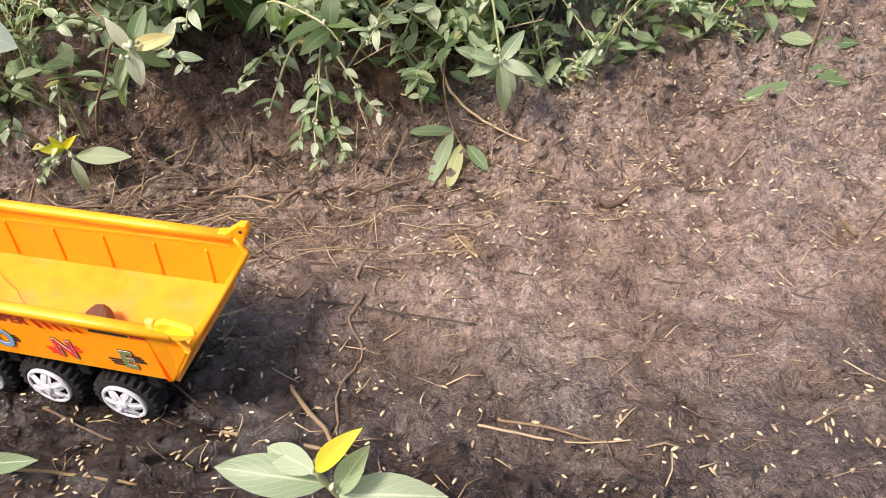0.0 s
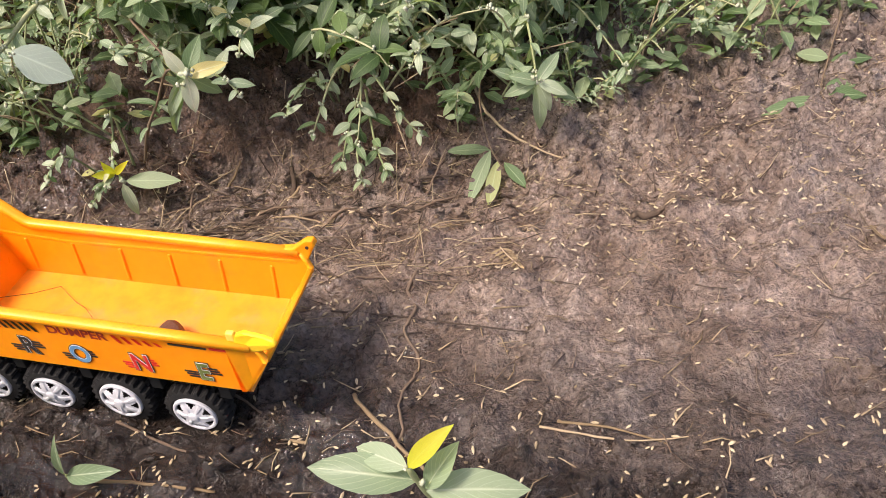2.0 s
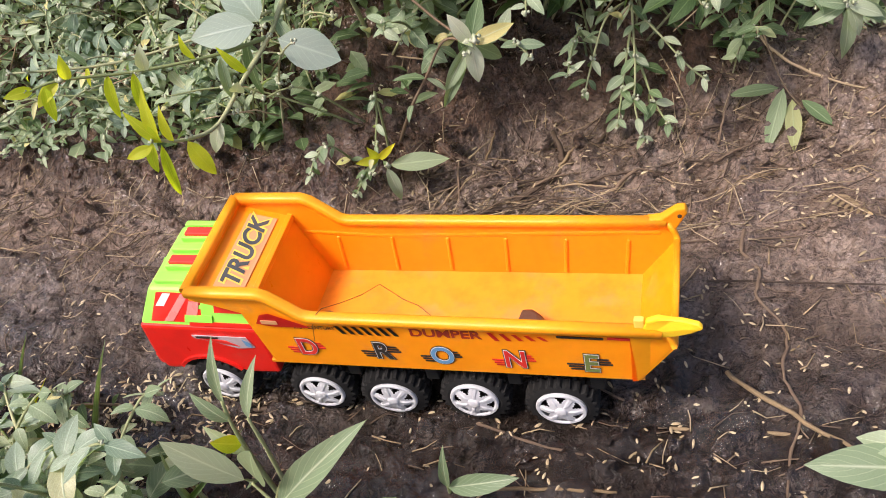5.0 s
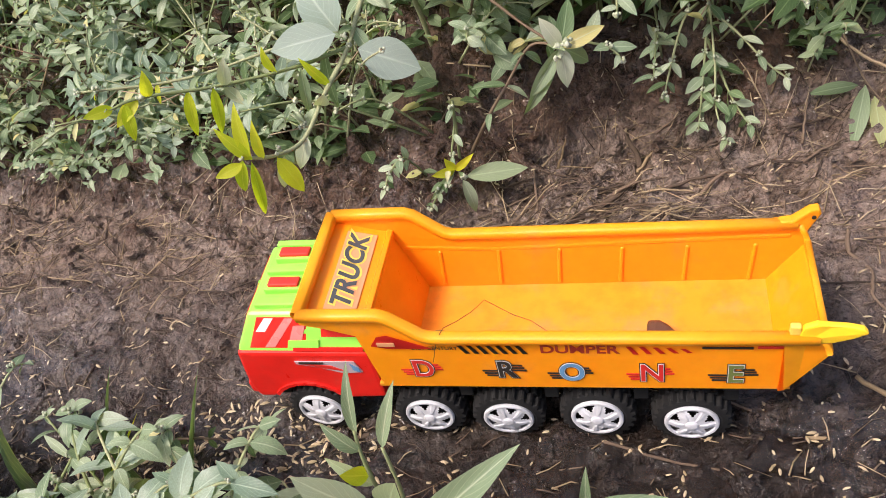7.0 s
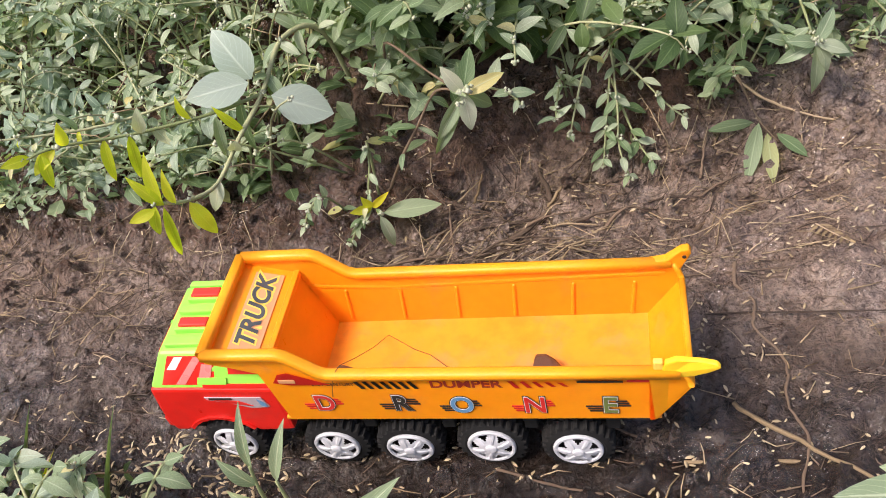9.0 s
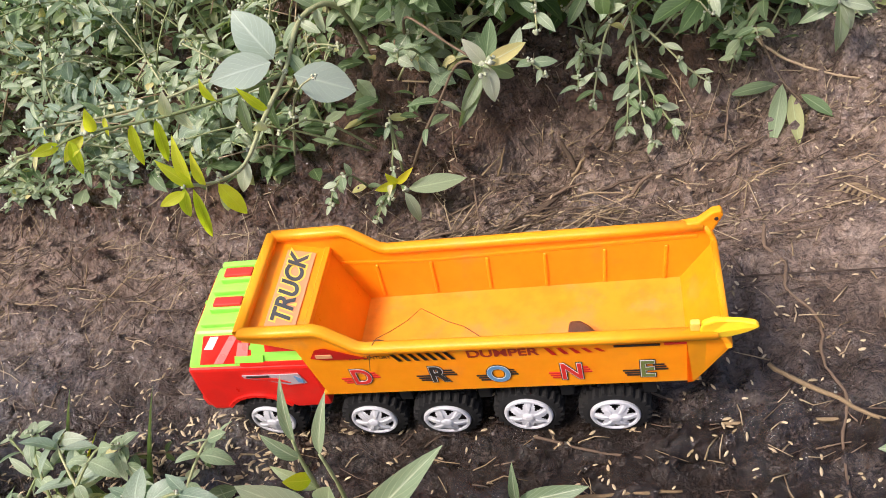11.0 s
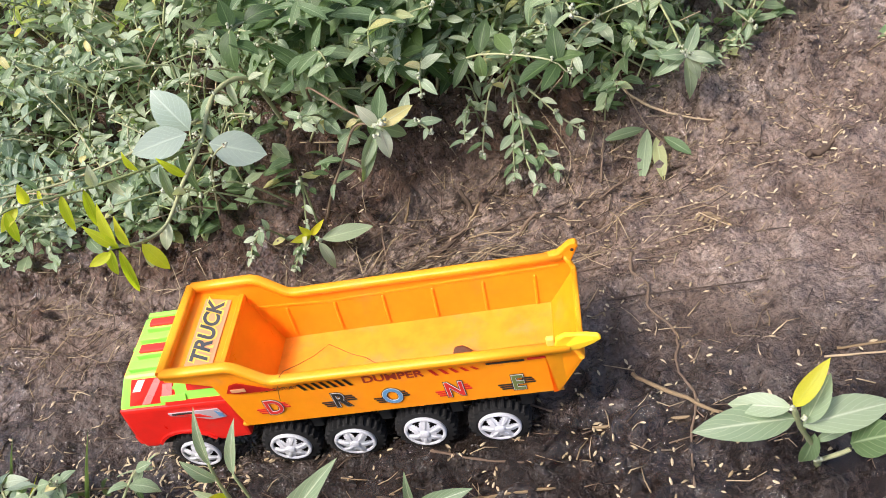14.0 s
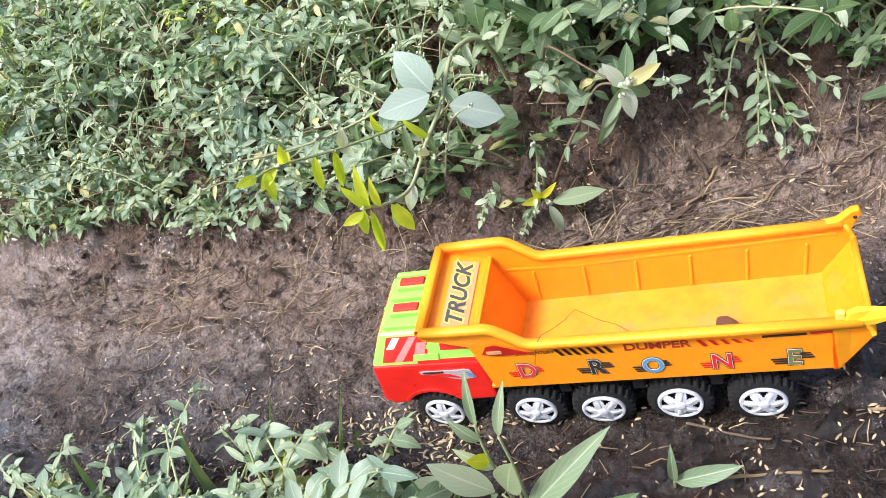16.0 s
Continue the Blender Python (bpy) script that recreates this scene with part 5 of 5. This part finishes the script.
# taller weeds that lean out over the dark hollow
for i in range(44):
    x = rnd.uniform(-0.29, 0.08)
    d = rnd.uniform(0.035, 0.20)
    weed(rnd.choice([0, 2, 4, 0, 5, 1] if x < -0.12 else [1, 5, 0, 5]), x, float(edge(x)) + d, rnd.uniform(0.85, 1.15) * (0.75 if x > 0.05 else 1.0), rnd.uniform(0, 360), rnd.uniform(8, 30))
# pale straggling weeds at the left end of the bank
for i in range(20):
    x = rnd.uniform(-1.05, -0.48)
    weed(rnd.choice([8, 8, 5, 1]), x, float(edge(x)) + rnd.uniform(0.03, 0.18), rnd.uniform(0.6, 0.9), rnd.uniform(0, 360), rnd.uniform(10, 35))

# low herbs in front, on the near left
for i in range(28):
    x = rnd.uniform(-0.98, -0.50)
    y = 0.29 - 0.18 * (x + 0.5) + rnd.uniform(-0.055, 0.035)
    weed(rnd.choice([1, 8, 8, 5, 5, 1, 3, 0]), x, y, rnd.uniform(0.65, 1.0), rnd.uniform(0, 360), 0, "herbs in the foreground")

# broad creeping leaves and grass blades at the near left
w = hero("creeping weed with broad leaves beside husk litter")
for k in range(44):
    x, y = rnd.uniform(-0.70, -0.44), rnd.uniform(0.255, 0.325)
    z = gz(x, y)
    h = rnd.uniform(0.012, 0.06)
    top = Vector((x + rnd.uniform(-0.015, 0.015), y + rnd.uniform(-0.01, 0.01), z + h))
    stem_part(w, [(x, y, z - 0.002), (x + rnd.uniform(-0.004, 0.004), y, z + h * 0.6), top], 0.0009, 0.0006, STEM, 3)
    a, ln = rnd.uniform(0, 6.28), rnd.uniform(0.018, 0.038)
    blade(w, top, top + Vector((math.cos(a) * ln, math.sin(a) * ln * 0.7, rnd.uniform(-0.3, 0.4) * ln)), ln * rnd.uniform(0.42, 0.6), rnd.choice([LEAF_PALE, LEAF_BROAD, LEAF_PALE, LEAF_PALE, LEAF, LEAF_DARK]), rnd.choice(["oval", "flat"]), (rnd.uniform(-0.3, 0.3), -0.5, 1))
w = hero("tuft of long thin green grass blades", "grass_tuft", "grass")
for x, y, dx, dy, h, wd in ((-0.535, 0.33, 0.03, 0.01, 0.085, 0.004), (-0.54, 0.33, -0.035, 0.0, 0.08, 0.004), (-0.60, 0.34, 0.05, -0.02, 0.07, 0.0045), (-0.47, 0.29, 0.055, -0.03, 0.06, 0.004), (-0.63, 0.35, -0.03, 0.02, 0.09, 0.004), (-0.68, 0.33, 0.05, -0.02, 0.08, 0.0045), (-0.50, 0.30, -0.05, -0.02, 0.05, 0.004), (-0.58, 0.32, 0.02, 0.03, 0.10, 0.0035), (-0.71, 0.36, -0.04, 0.0, 0.08, 0.004), (-0.44, 0.275, -0.03, 0.01, 0.05, 0.003)):
    z = gz(x, y) - 0.002
    blade(w, (x, y, z), (x + dx, y + dy, z + h), wd, rnd.choice([LEAF, Y, LEAF_PALE]), "blade", (dx * 5, -1, 0.6))
# dark-leaved twig trailing in front of the cab
w = hero("thin dark twig with small round dark leaves")
T0 = [(-0.60, 0.36, gz(-0.60, 0.36)), (-0.575, 0.355, 0.028), (-0.54, 0.35, 0.042), (-0.505, 0.345, 0.04), (-0.48, 0.34, 0.028)]
stem_part(w, T0, 0.0009, 0.0006, STEM_BROWN)
dress(w, T0, 5, 0.015, [LEAF_DARK, LEAF_DARK, LEAF], 0.15, "oval", 0.3, 77)

# far weeds, out of reach of picking apart
far, far_green = Gather(), Gather()
rnd = random.Random(21)
for k in range(9000):
    d = 0.36 + 2.2 * rnd.random() ** 1.6
    x = rnd.uniform(-1.5 - 0.9 * d, 0.5 + 0.5 * d)
    y = float(edge(x)) + d
    base = Vector((x, y, gz(x, y)))
    h = rnd.uniform(0.01, 0.15)
    ln = rnd.uniform(0.018, 0.042)
    vs, fs, uvs = leaf_shape(ln, ln * rnd.uniform(0.3, 0.5), rnd.uniform(0.2, 1.0), 0.2, 0.45, 0.0, 3)
    m = aim(base + Vector((0, 0, h)), rnd.uniform(0, 360), rnd.uniform(-30, 50), rnd.uniform(-30, 30))
    (far if k % 5 < 3 else far_green).add([m @ v for v in vs], fs, uvs)
cover = Gather()
for _ in range(6000):
    x = rnd.uniform(-1.4, 0.5)
    d = 0.005 + 0.75 * rnd.random() ** 1.3
    if -0.31 < x < -0.14 and d < 0.045:
        continue
    y = float(edge(x)) + d
    ln = rnd.uniform(0.012, 0.030)
    vs, fs, uvs = leaf_shape(ln, ln * rnd.uniform(0.35, 0.55), rnd.uniform(0.2, 0.9), 0.2, 0.45, 0.0, 3)
    m = aim((x, y, gz(x, y) + rnd.uniform(0.003, 0.03)), rnd.uniform(0, 360), rnd.uniform(-25, 40), rnd.uniform(-25, 25))
    cover.add([m @ v for v in vs], fs, uvs)
tagged(new("ground_cover", cover.mesh("ground_cover", LEAF)), "low green leaves covering the bank under weeds", "ground cover", kind="stuff")
ob = new("far_weeds", far.mesh("far_weeds", LEAF_PALE))
tagged(ob, "thick grey-green weeds farther up the bank", "weeds", kind="stuff")
tagged(new("far_weeds", far_green.mesh("far_weeds", LEAF)), "thick green weeds farther up the bank", "weeds", kind="stuff")
gs, heads = Gather(), Gather()
for _ in range(620):
    d = 0.01 + 0.75 * rnd.random() ** 1.4
    x = rnd.uniform(-1.4, 0.42)
    if -0.31 < x < -0.14 and d < 0.05:
        continue
    y = float(edge(x)) + d
    p = Vector((x, y, gz(x, y)))
    a, ln = rnd.uniform(0, 6.28), rnd.uniform(0.07, 0.19)
    q = p + Vector((math.cos(a) * ln * 0.75, math.sin(a) * ln * 0.55 - 0.02, rnd.uniform(0.4, 0.95) * ln))
    path = smooth_path([p, p.lerp(q, 0.55) + Vector((0, 0, 0.02)), q], 4)
    gs.add(*tube_data(path, 0.0011, 0.0006, 5))
    for f in (0.45, 0.7, 1.0):
        bud_shape(heads, path[int(f * (len(path) - 1))], rnd.uniform(0.0016, 0.003))
tagged(new("runner_stems", gs.mesh("runner_stems", STEM)), "pale green straggling stems among the weeds", "stems", kind="stuff")
tagged(new("flower_heads", heads.mesh("flower_heads", BUD)), "tiny pale flower heads among the weeds", "flowers", kind="stuff")
st = Gather()
for _ in range(900):
    d = 0.02 + 2.4 * rnd.random() ** 1.8
    x = rnd.uniform(-1.5 - 0.9 * d, 0.45 + 0.5 * d)
    y = float(edge(x)) + d
    z = gz(x, y)
    a = rnd.uniform(0, 6.28)
    ln = rnd.uniform(0.03, 0.12)
    p = Vector((x, y, z + rnd.uniform(0, 0.03)))
    q = p + Vector((math.cos(a) * ln * 0.7, math.sin(a) * ln * 0.7, rnd.uniform(0.0, 0.9) * ln))
    st.add(*tube_data([p, p.lerp(q, 0.5) + Vector((rnd.uniform(-0.01, 0.01), 0, 0.006)), q], 0.0009, 0.0005, 4))
tagged(new("dead_stems", st.mesh("dead_stems", STRAW)), "tangle of dry stems beneath the weeds", "dry stems", kind="stuff")


# ---- litter on the mud ----
def stick(name, path, r0, r1, mat, label, category="stick", knots=0.35, lift=0.0):
    pts = [(p[0], p[1], gz(p[0], p[1]) + (p[2] if len(p) > 2 else 0.0) + r0 * 0.6 + lift) for p in path]
    g = Gather()
    g.add(*tube_data([p + Vector((random.uniform(-1, 1), random.uniform(-1, 1), random.uniform(0, 0.6))) * r0 * 0.5 for p in smooth_path(pts, 6)], r0, r1, 7, knots))
    return tagged(new(name, g.mesh(name, mat)), label, category)


stick("twig", [(-0.122, 0.469), (-0.10, 0.482), (-0.077, 0.490)], 0.0024, 0.0014, WOOD, "short dark twig lying on wet mud", "twig")
stick("twig", [(0.069, 0.465), (0.09, 0.468), (0.103, 0.476), (0.116, 0.474)], 0.0030, 0.0015, WOOD, "knobbly dark brown twig half sunk in mud", "twig", 0.7)
stick("stick", [(-0.272, 0.495), (-0.22, 0.522), (-0.175, 0.55, 0.004)], 0.0028, 0.0018, WOOD, "slanting dead stick below the bank")
stick("stick", [(-0.20, 0.545, 0.004), (-0.202, 0.575, 0.028)], 0.0026, 0.0018, WOOD, "short grey stick standing against the bank")
stick("stick", [(-0.352, 0.476), (-0.31, 0.473), (-0.276, 0.469)], 0.0042, 0.0032, STRAW, "thick pale dry reed stub")
stick("stick", [(-0.291, 0.448), (-0.265, 0.438), (-0.24, 0.424)], 0.0022, 0.0014, WOOD, "thin brown stick on mud")
stick("straw", [(-0.299, 0.269), (-0.255, 0.262), (-0.212, 0.254)], 0.0014, 0.0008, STRAW, "pale straw lying on dark mud", "straw")
stick("straw", [(-0.136, 0.323, 0.003), (-0.11, 0.287, 0.006), (-0.081, 0.244, 0.002)], 0.0018, 0.0008, STRAW, "long flat tan straw", "straw")
stick("straw", [(-0.278, 0.418), (-0.272, 0.39, 0.004), (-0.262, 0.372, 0.005), (-0.235, 0.357, 0.006), (-0.205, 0.343, 0.004)], 0.0013, 0.0009, STRAW, "bent dry grass stalk with frayed head", "straw")
stick("straw", [(-0.276, 0.415), (-0.262, 0.385, 0.003), (-0.235, 0.366, 0.008), (-0.21, 0.350, 0.006)], 0.0011, 0.0006, STRAW, "bent dry grass stalk with frayed head", "straw")
stick("straw", [(-0.266, 0.372), (-0.23, 0.345, 0.004), (-0.196, 0.319)], 0.0012, 0.0008, WOOD, "thin dry brown stalk", "straw")
stick("straw", [(-0.176, 0.295), (-0.12, 0.283), (-0.064, 0.266)], 0.0013, 0.0009, STRAW, "long tan straw pressed in the rut", "straw")
stick("straw", [(-0.187, 0.446), (-0.12, 0.430), (-0.054, 0.412)], 0.0009, 0.0006, WOOD, "thin dark stalk across the mud", "straw")
stick("straw", [(-0.18, 0.412), (-0.1, 0.385), (-0.019, 0.357)], 0.0008, 0.0005, WOOD, "thin dark stalk across the mud", "straw")
stick("straw", [(-0.042, 0.63, 0.012), (-0.03, 0.585, 0.010), (0.0, 0.56, 0.006), (0.042, 0.539)], 0.0013, 0.0008, STRAW, "tan runner stem coming down from the weeds", "straw")
stick("straw", [(-0.413, 0.452), (-0.34, 0.455), (-0.27, 0.449), (-0.235, 0.452)], 0.0012, 0.0007, STRAW, "long pale straw below the bank", "straw")
stick("straw", [(-0.448, 0.346), (-0.40, 0.352), (-0.363, 0.361)], 0.0018, 0.0012, WOOD, "dark rotten stick pressed into the mud", "straw")
stick("straw", [(-0.283, 0.307), (-0.25, 0.294), (-0.226, 0.284)], 0.0010, 0.0007, WOOD, "dark rotten stick pressed into the mud", "straw")
stick("root", [(-0.094, 0.43), (-0.101, 0.412), (-0.095, 0.395), (-0.103, 0.373), (-0.093, 0.352), (-0.097, 0.335), (-0.106, 0.315), (-0.104, 0.29), (-0.118, 0.265), (-0.133, 0.227)], 0.0013, 0.0008, WOOD, "thin winding root across the mud", "root", 0.5)
stick("twig", [(-0.009, 0.286), (0.02, 0.276, 0.002), (0.052, 0.261)], 0.0010, 0.0005, STRAW, "flattened brown straw in the rut", "straw")
stick("twig", [(-0.02, 0.281), (0.03, 0.266, 0.001), (0.07, 0.262)], 0.0008, 0.0004, STRAW, "flattened brown straw in the rut", "straw")

# dead stalks and roots littering the hollow under the bank
for i in range(26):
    x, y = -0.36 + 0.011 * i + random.uniform(-0.01, 0.01), random.uniform(0.495, 0.565)
    a, ln = random.gauss(0.45, 0.5), random.uniform(0.025, 0.06)
    stick("twig", [(x, y, 0.002), (x + math.cos(a) * ln * 0.5, y + math.sin(a) * ln * 0.5, random.uniform(0.002, 0.008)), (x + math.cos(a) * ln, y + math.sin(a) * ln, 0.002)], random.uniform(0.0008, 0.0017), 0.0006, random.choice([WOOD, WOOD, STRAW]), "dead brown stalk lying below the bank", "twig", 0.5)

# dry fern-like leaf on the mud
w = hero("small tan dry fern leaf on mud", "dry_leaf", "dry leaf")
z0 = gz(-0.025, 0.432) + 0.003
stem_part(w, [(-0.031, 0.446, z0), (-0.026, 0.434, z0 + 0.001), (-0.018, 0.422, z0)], 0.0006, 0.0004, STRAW)
for k in range(7):
    f = k / 6
    p = Vector((-0.03, 0.444, z0)).lerp(Vector((-0.019, 0.424, z0)), f)
    for s in (-1, 1):
        blade(w, p, p + Vector((0.008 * s * (1 - 0.6 * f), -0.005, 0.001)), 0.0022, DRYLEAF, "flat", (0, -0.2, 1))
for x, y, a, ln in ((-0.375, 0.39, 40, 0.016), (-0.46, 0.50, 150, 0.02), (0.24, 0.42, 10, 0.018)):
    z = gz(x, y) + 0.003
    lf = new("dry_leaf", unit_leaf("oval", DRYLEAF))
    lf.matrix_basis = aim((x, y, z + 0.003), a, 12, 20) @ Matrix.Diagonal((ln * 0.55, ln, ln * 0.6, 1))
    tagged(lf, "curled dead brown leaf lying on mud", "dry leaf")


def husk_shape(ln):
    vs, fs, uvs = leaf_shape(ln, ln * 0.27, 0.5, 0.0, 0.5, 0.0, 3)
    return [Vector((v.x, v.y, v.z + ln * 0.16 * (1 - (v.x / (ln * 0.17)) ** 2) * (0.2 < v.y / ln < 0.9) * 0.9)) for v in vs], fs, uvs


rnd = random.Random(33)
hk = Gather()
count = 0
while count < 3000:
    x, y = rnd.uniform(-0.85, 0.42), rnd.uniform(0.20, 0.72)
    s = y - float(edge(x))
    if s > 0.03:
        continue
    d = 0.25 + 0.75 * (float(fbm(x * 8, y * 8, 2, 71)) > 0.0) + 1.1 * (x > -0.05 and y > 0.40) + 0.1 * (y < 0.30)
    if rnd.random() > d / 1.6:
        continue
    vs, fs, uvs = husk_shape(rnd.uniform(0.0030, 0.0062))
    m = aim((x, y, gz(x, y) + 0.0012), rnd.uniform(0, 360), rnd.uniform(-14, 14), rnd.uniform(-30, 30))
    hk.add([m @ v for v in vs], fs, uvs)
    count += 1
for _ in range(520):
    r, a = 0.075 * rnd.random() ** 0.5, rnd.uniform(0, 6.28)
    x, y = -0.535 + 1.5 * r * math.cos(a), 0.352 + 0.6 * r * math.sin(a)
    vs, fs, uvs = husk_shape(rnd.uniform(0.003, 0.0075))
    m = aim((x, y, gz(x, y) + 0.002 + 0.008 * rnd.random() * (1 - r / 0.075)), rnd.uniform(0, 360), rnd.uniform(-35, 35), rnd.uniform(-40, 40))
    hk.add([m @ v for v in vs], fs, uvs)
tagged(new("rice_husks", hk.mesh("rice_husks", HUSK)), "scattered tan rice husks on wet mud", "husks", kind="stuff")

lit = Gather()
dark = Gather()
for k in range(8200):
    x = rnd.uniform(-0.95, 0.40)
    y = rnd.uniform(0.2, 0.72)
    s = y - float(edge(x))
    if s > 0.05:
        continue
    heap = math.exp(-((s + 0.09) / 0.07) ** 2) * (1.0 if x < 0.0 else 0.25) + 1.3 * math.exp(-(((x + 0.32) / 0.12) ** 2 + ((y - 0.455) / 0.05) ** 2))
    if rnd.random() > 0.26 + heap:
        continue
    ln = rnd.uniform(0.006, 0.042) * (1.3 if heap > 0.5 else 0.6)
    a = rnd.gauss(0.1, 0.75) if rnd.random() < 0.65 else rnd.uniform(0, 3.14)
    x1, y1 = x + math.cos(a) * ln, y + math.sin(a) * ln
    xm, ym = (x + x1) / 2 + rnd.uniform(-0.1, 0.1) * ln, (y + y1) / 2 + rnd.uniform(-0.1, 0.1) * ln
    pts = [(x, y, gz(x, y) + 0.001), (xm, ym, gz(xm, ym) + 0.0015 + rnd.random() * 0.004 * heap), (x1, y1, gz(x1, y1) + 0.001 + rnd.random() * 0.006 * heap)]
    r = rnd.uniform(0.0002, 0.0006)
    (lit if rnd.random() < 0.36 else dark).add(*tube_data(pts, r, r * 0.6, 5))
for _ in range(300):
    x, y = rnd.gauss(-0.32, 0.07), rnd.gauss(0.452, 0.030)
    if y - float(edge(x)) > 0.0:
        continue
    ln, a = rnd.uniform(0.02, 0.075), rnd.gauss(0.12, 0.45)
    x1, y1 = x + math.cos(a) * ln, y + math.sin(a) * ln
    xm, ym = (x + x1) / 2, (y + y1) / 2 + rnd.uniform(-0.006, 0.006)
    h = rnd.uniform(0.0, 0.008)
    r = rnd.uniform(0.0003, 0.0008)
    (lit if rnd.random() < 0.55 else dark).add(*tube_data(smooth_path([(x, y, gz(x, y) + 0.001), (xm, ym, gz(xm, ym) + 0.002 + h), (x1, y1, gz(x1, y1) + 0.001 + h * 0.5)], 3), r, r * 0.6, 5))
tagged(new("straw_litter", lit.mesh("straw_litter", STRAW)), "short bits of pale straw strewn over mud", "straw", kind="stuff")
tagged(new("twig_litter", dark.mesh("twig_litter", WOOD)), "short dark twig and root bits strewn over mud", "twigs", kind="stuff")

cl = Gather()
base = bmesh.new()
bmesh.ops.create_icosphere(base, subdivisions=1, radius=1.0)
ico_v = [v.co.copy() for v in base.verts]
ico_f = [tuple(v.index for v in f.verts) for f in base.faces]
base.free()
count = 0
while count < 8500:
    x, y = rnd.uniform(-0.98, 0.40), rnd.uniform(0.2, 0.75)
    s = y - float(edge(x))
    if s > 0.06:
        continue
    w_ = 0.42 + 1.1 * math.exp(-((s + 0.04) / 0.055) ** 2) + 1.2 * math.exp(-(((x + 0.155) / 0.05) ** 2 + ((y - 0.335) / 0.03) ** 2)) + 0.5 * (y < 0.27)
    if rnd.random() > w_:
        continue
    r = 0.0006 + (0.0030 + 0.0022 * (-0.10 < s < 0.03)) * rnd.random() ** 3.5
    c = Vector((x, y, gz(x, y) + r * 0.3))
    sc = Vector((rnd.uniform(0.7, 1.4), rnd.uniform(0.7, 1.4), rnd.uniform(0.5, 1.0)))
    cl.add([c + Vector((v.x * sc.x, v.y * sc.y, v.z * sc.z)) * r * rnd.uniform(0.6, 1.35) for v in ico_v], ico_f)
    count += 1
me = cl.mesh("mud_crumbs", MUD)
me.polygons.foreach_set("use_smooth", [False] * len(me.polygons))
tagged(new("mud_crumbs", me), "crumbs and small clods of dark mud", "clods", kind="stuff")
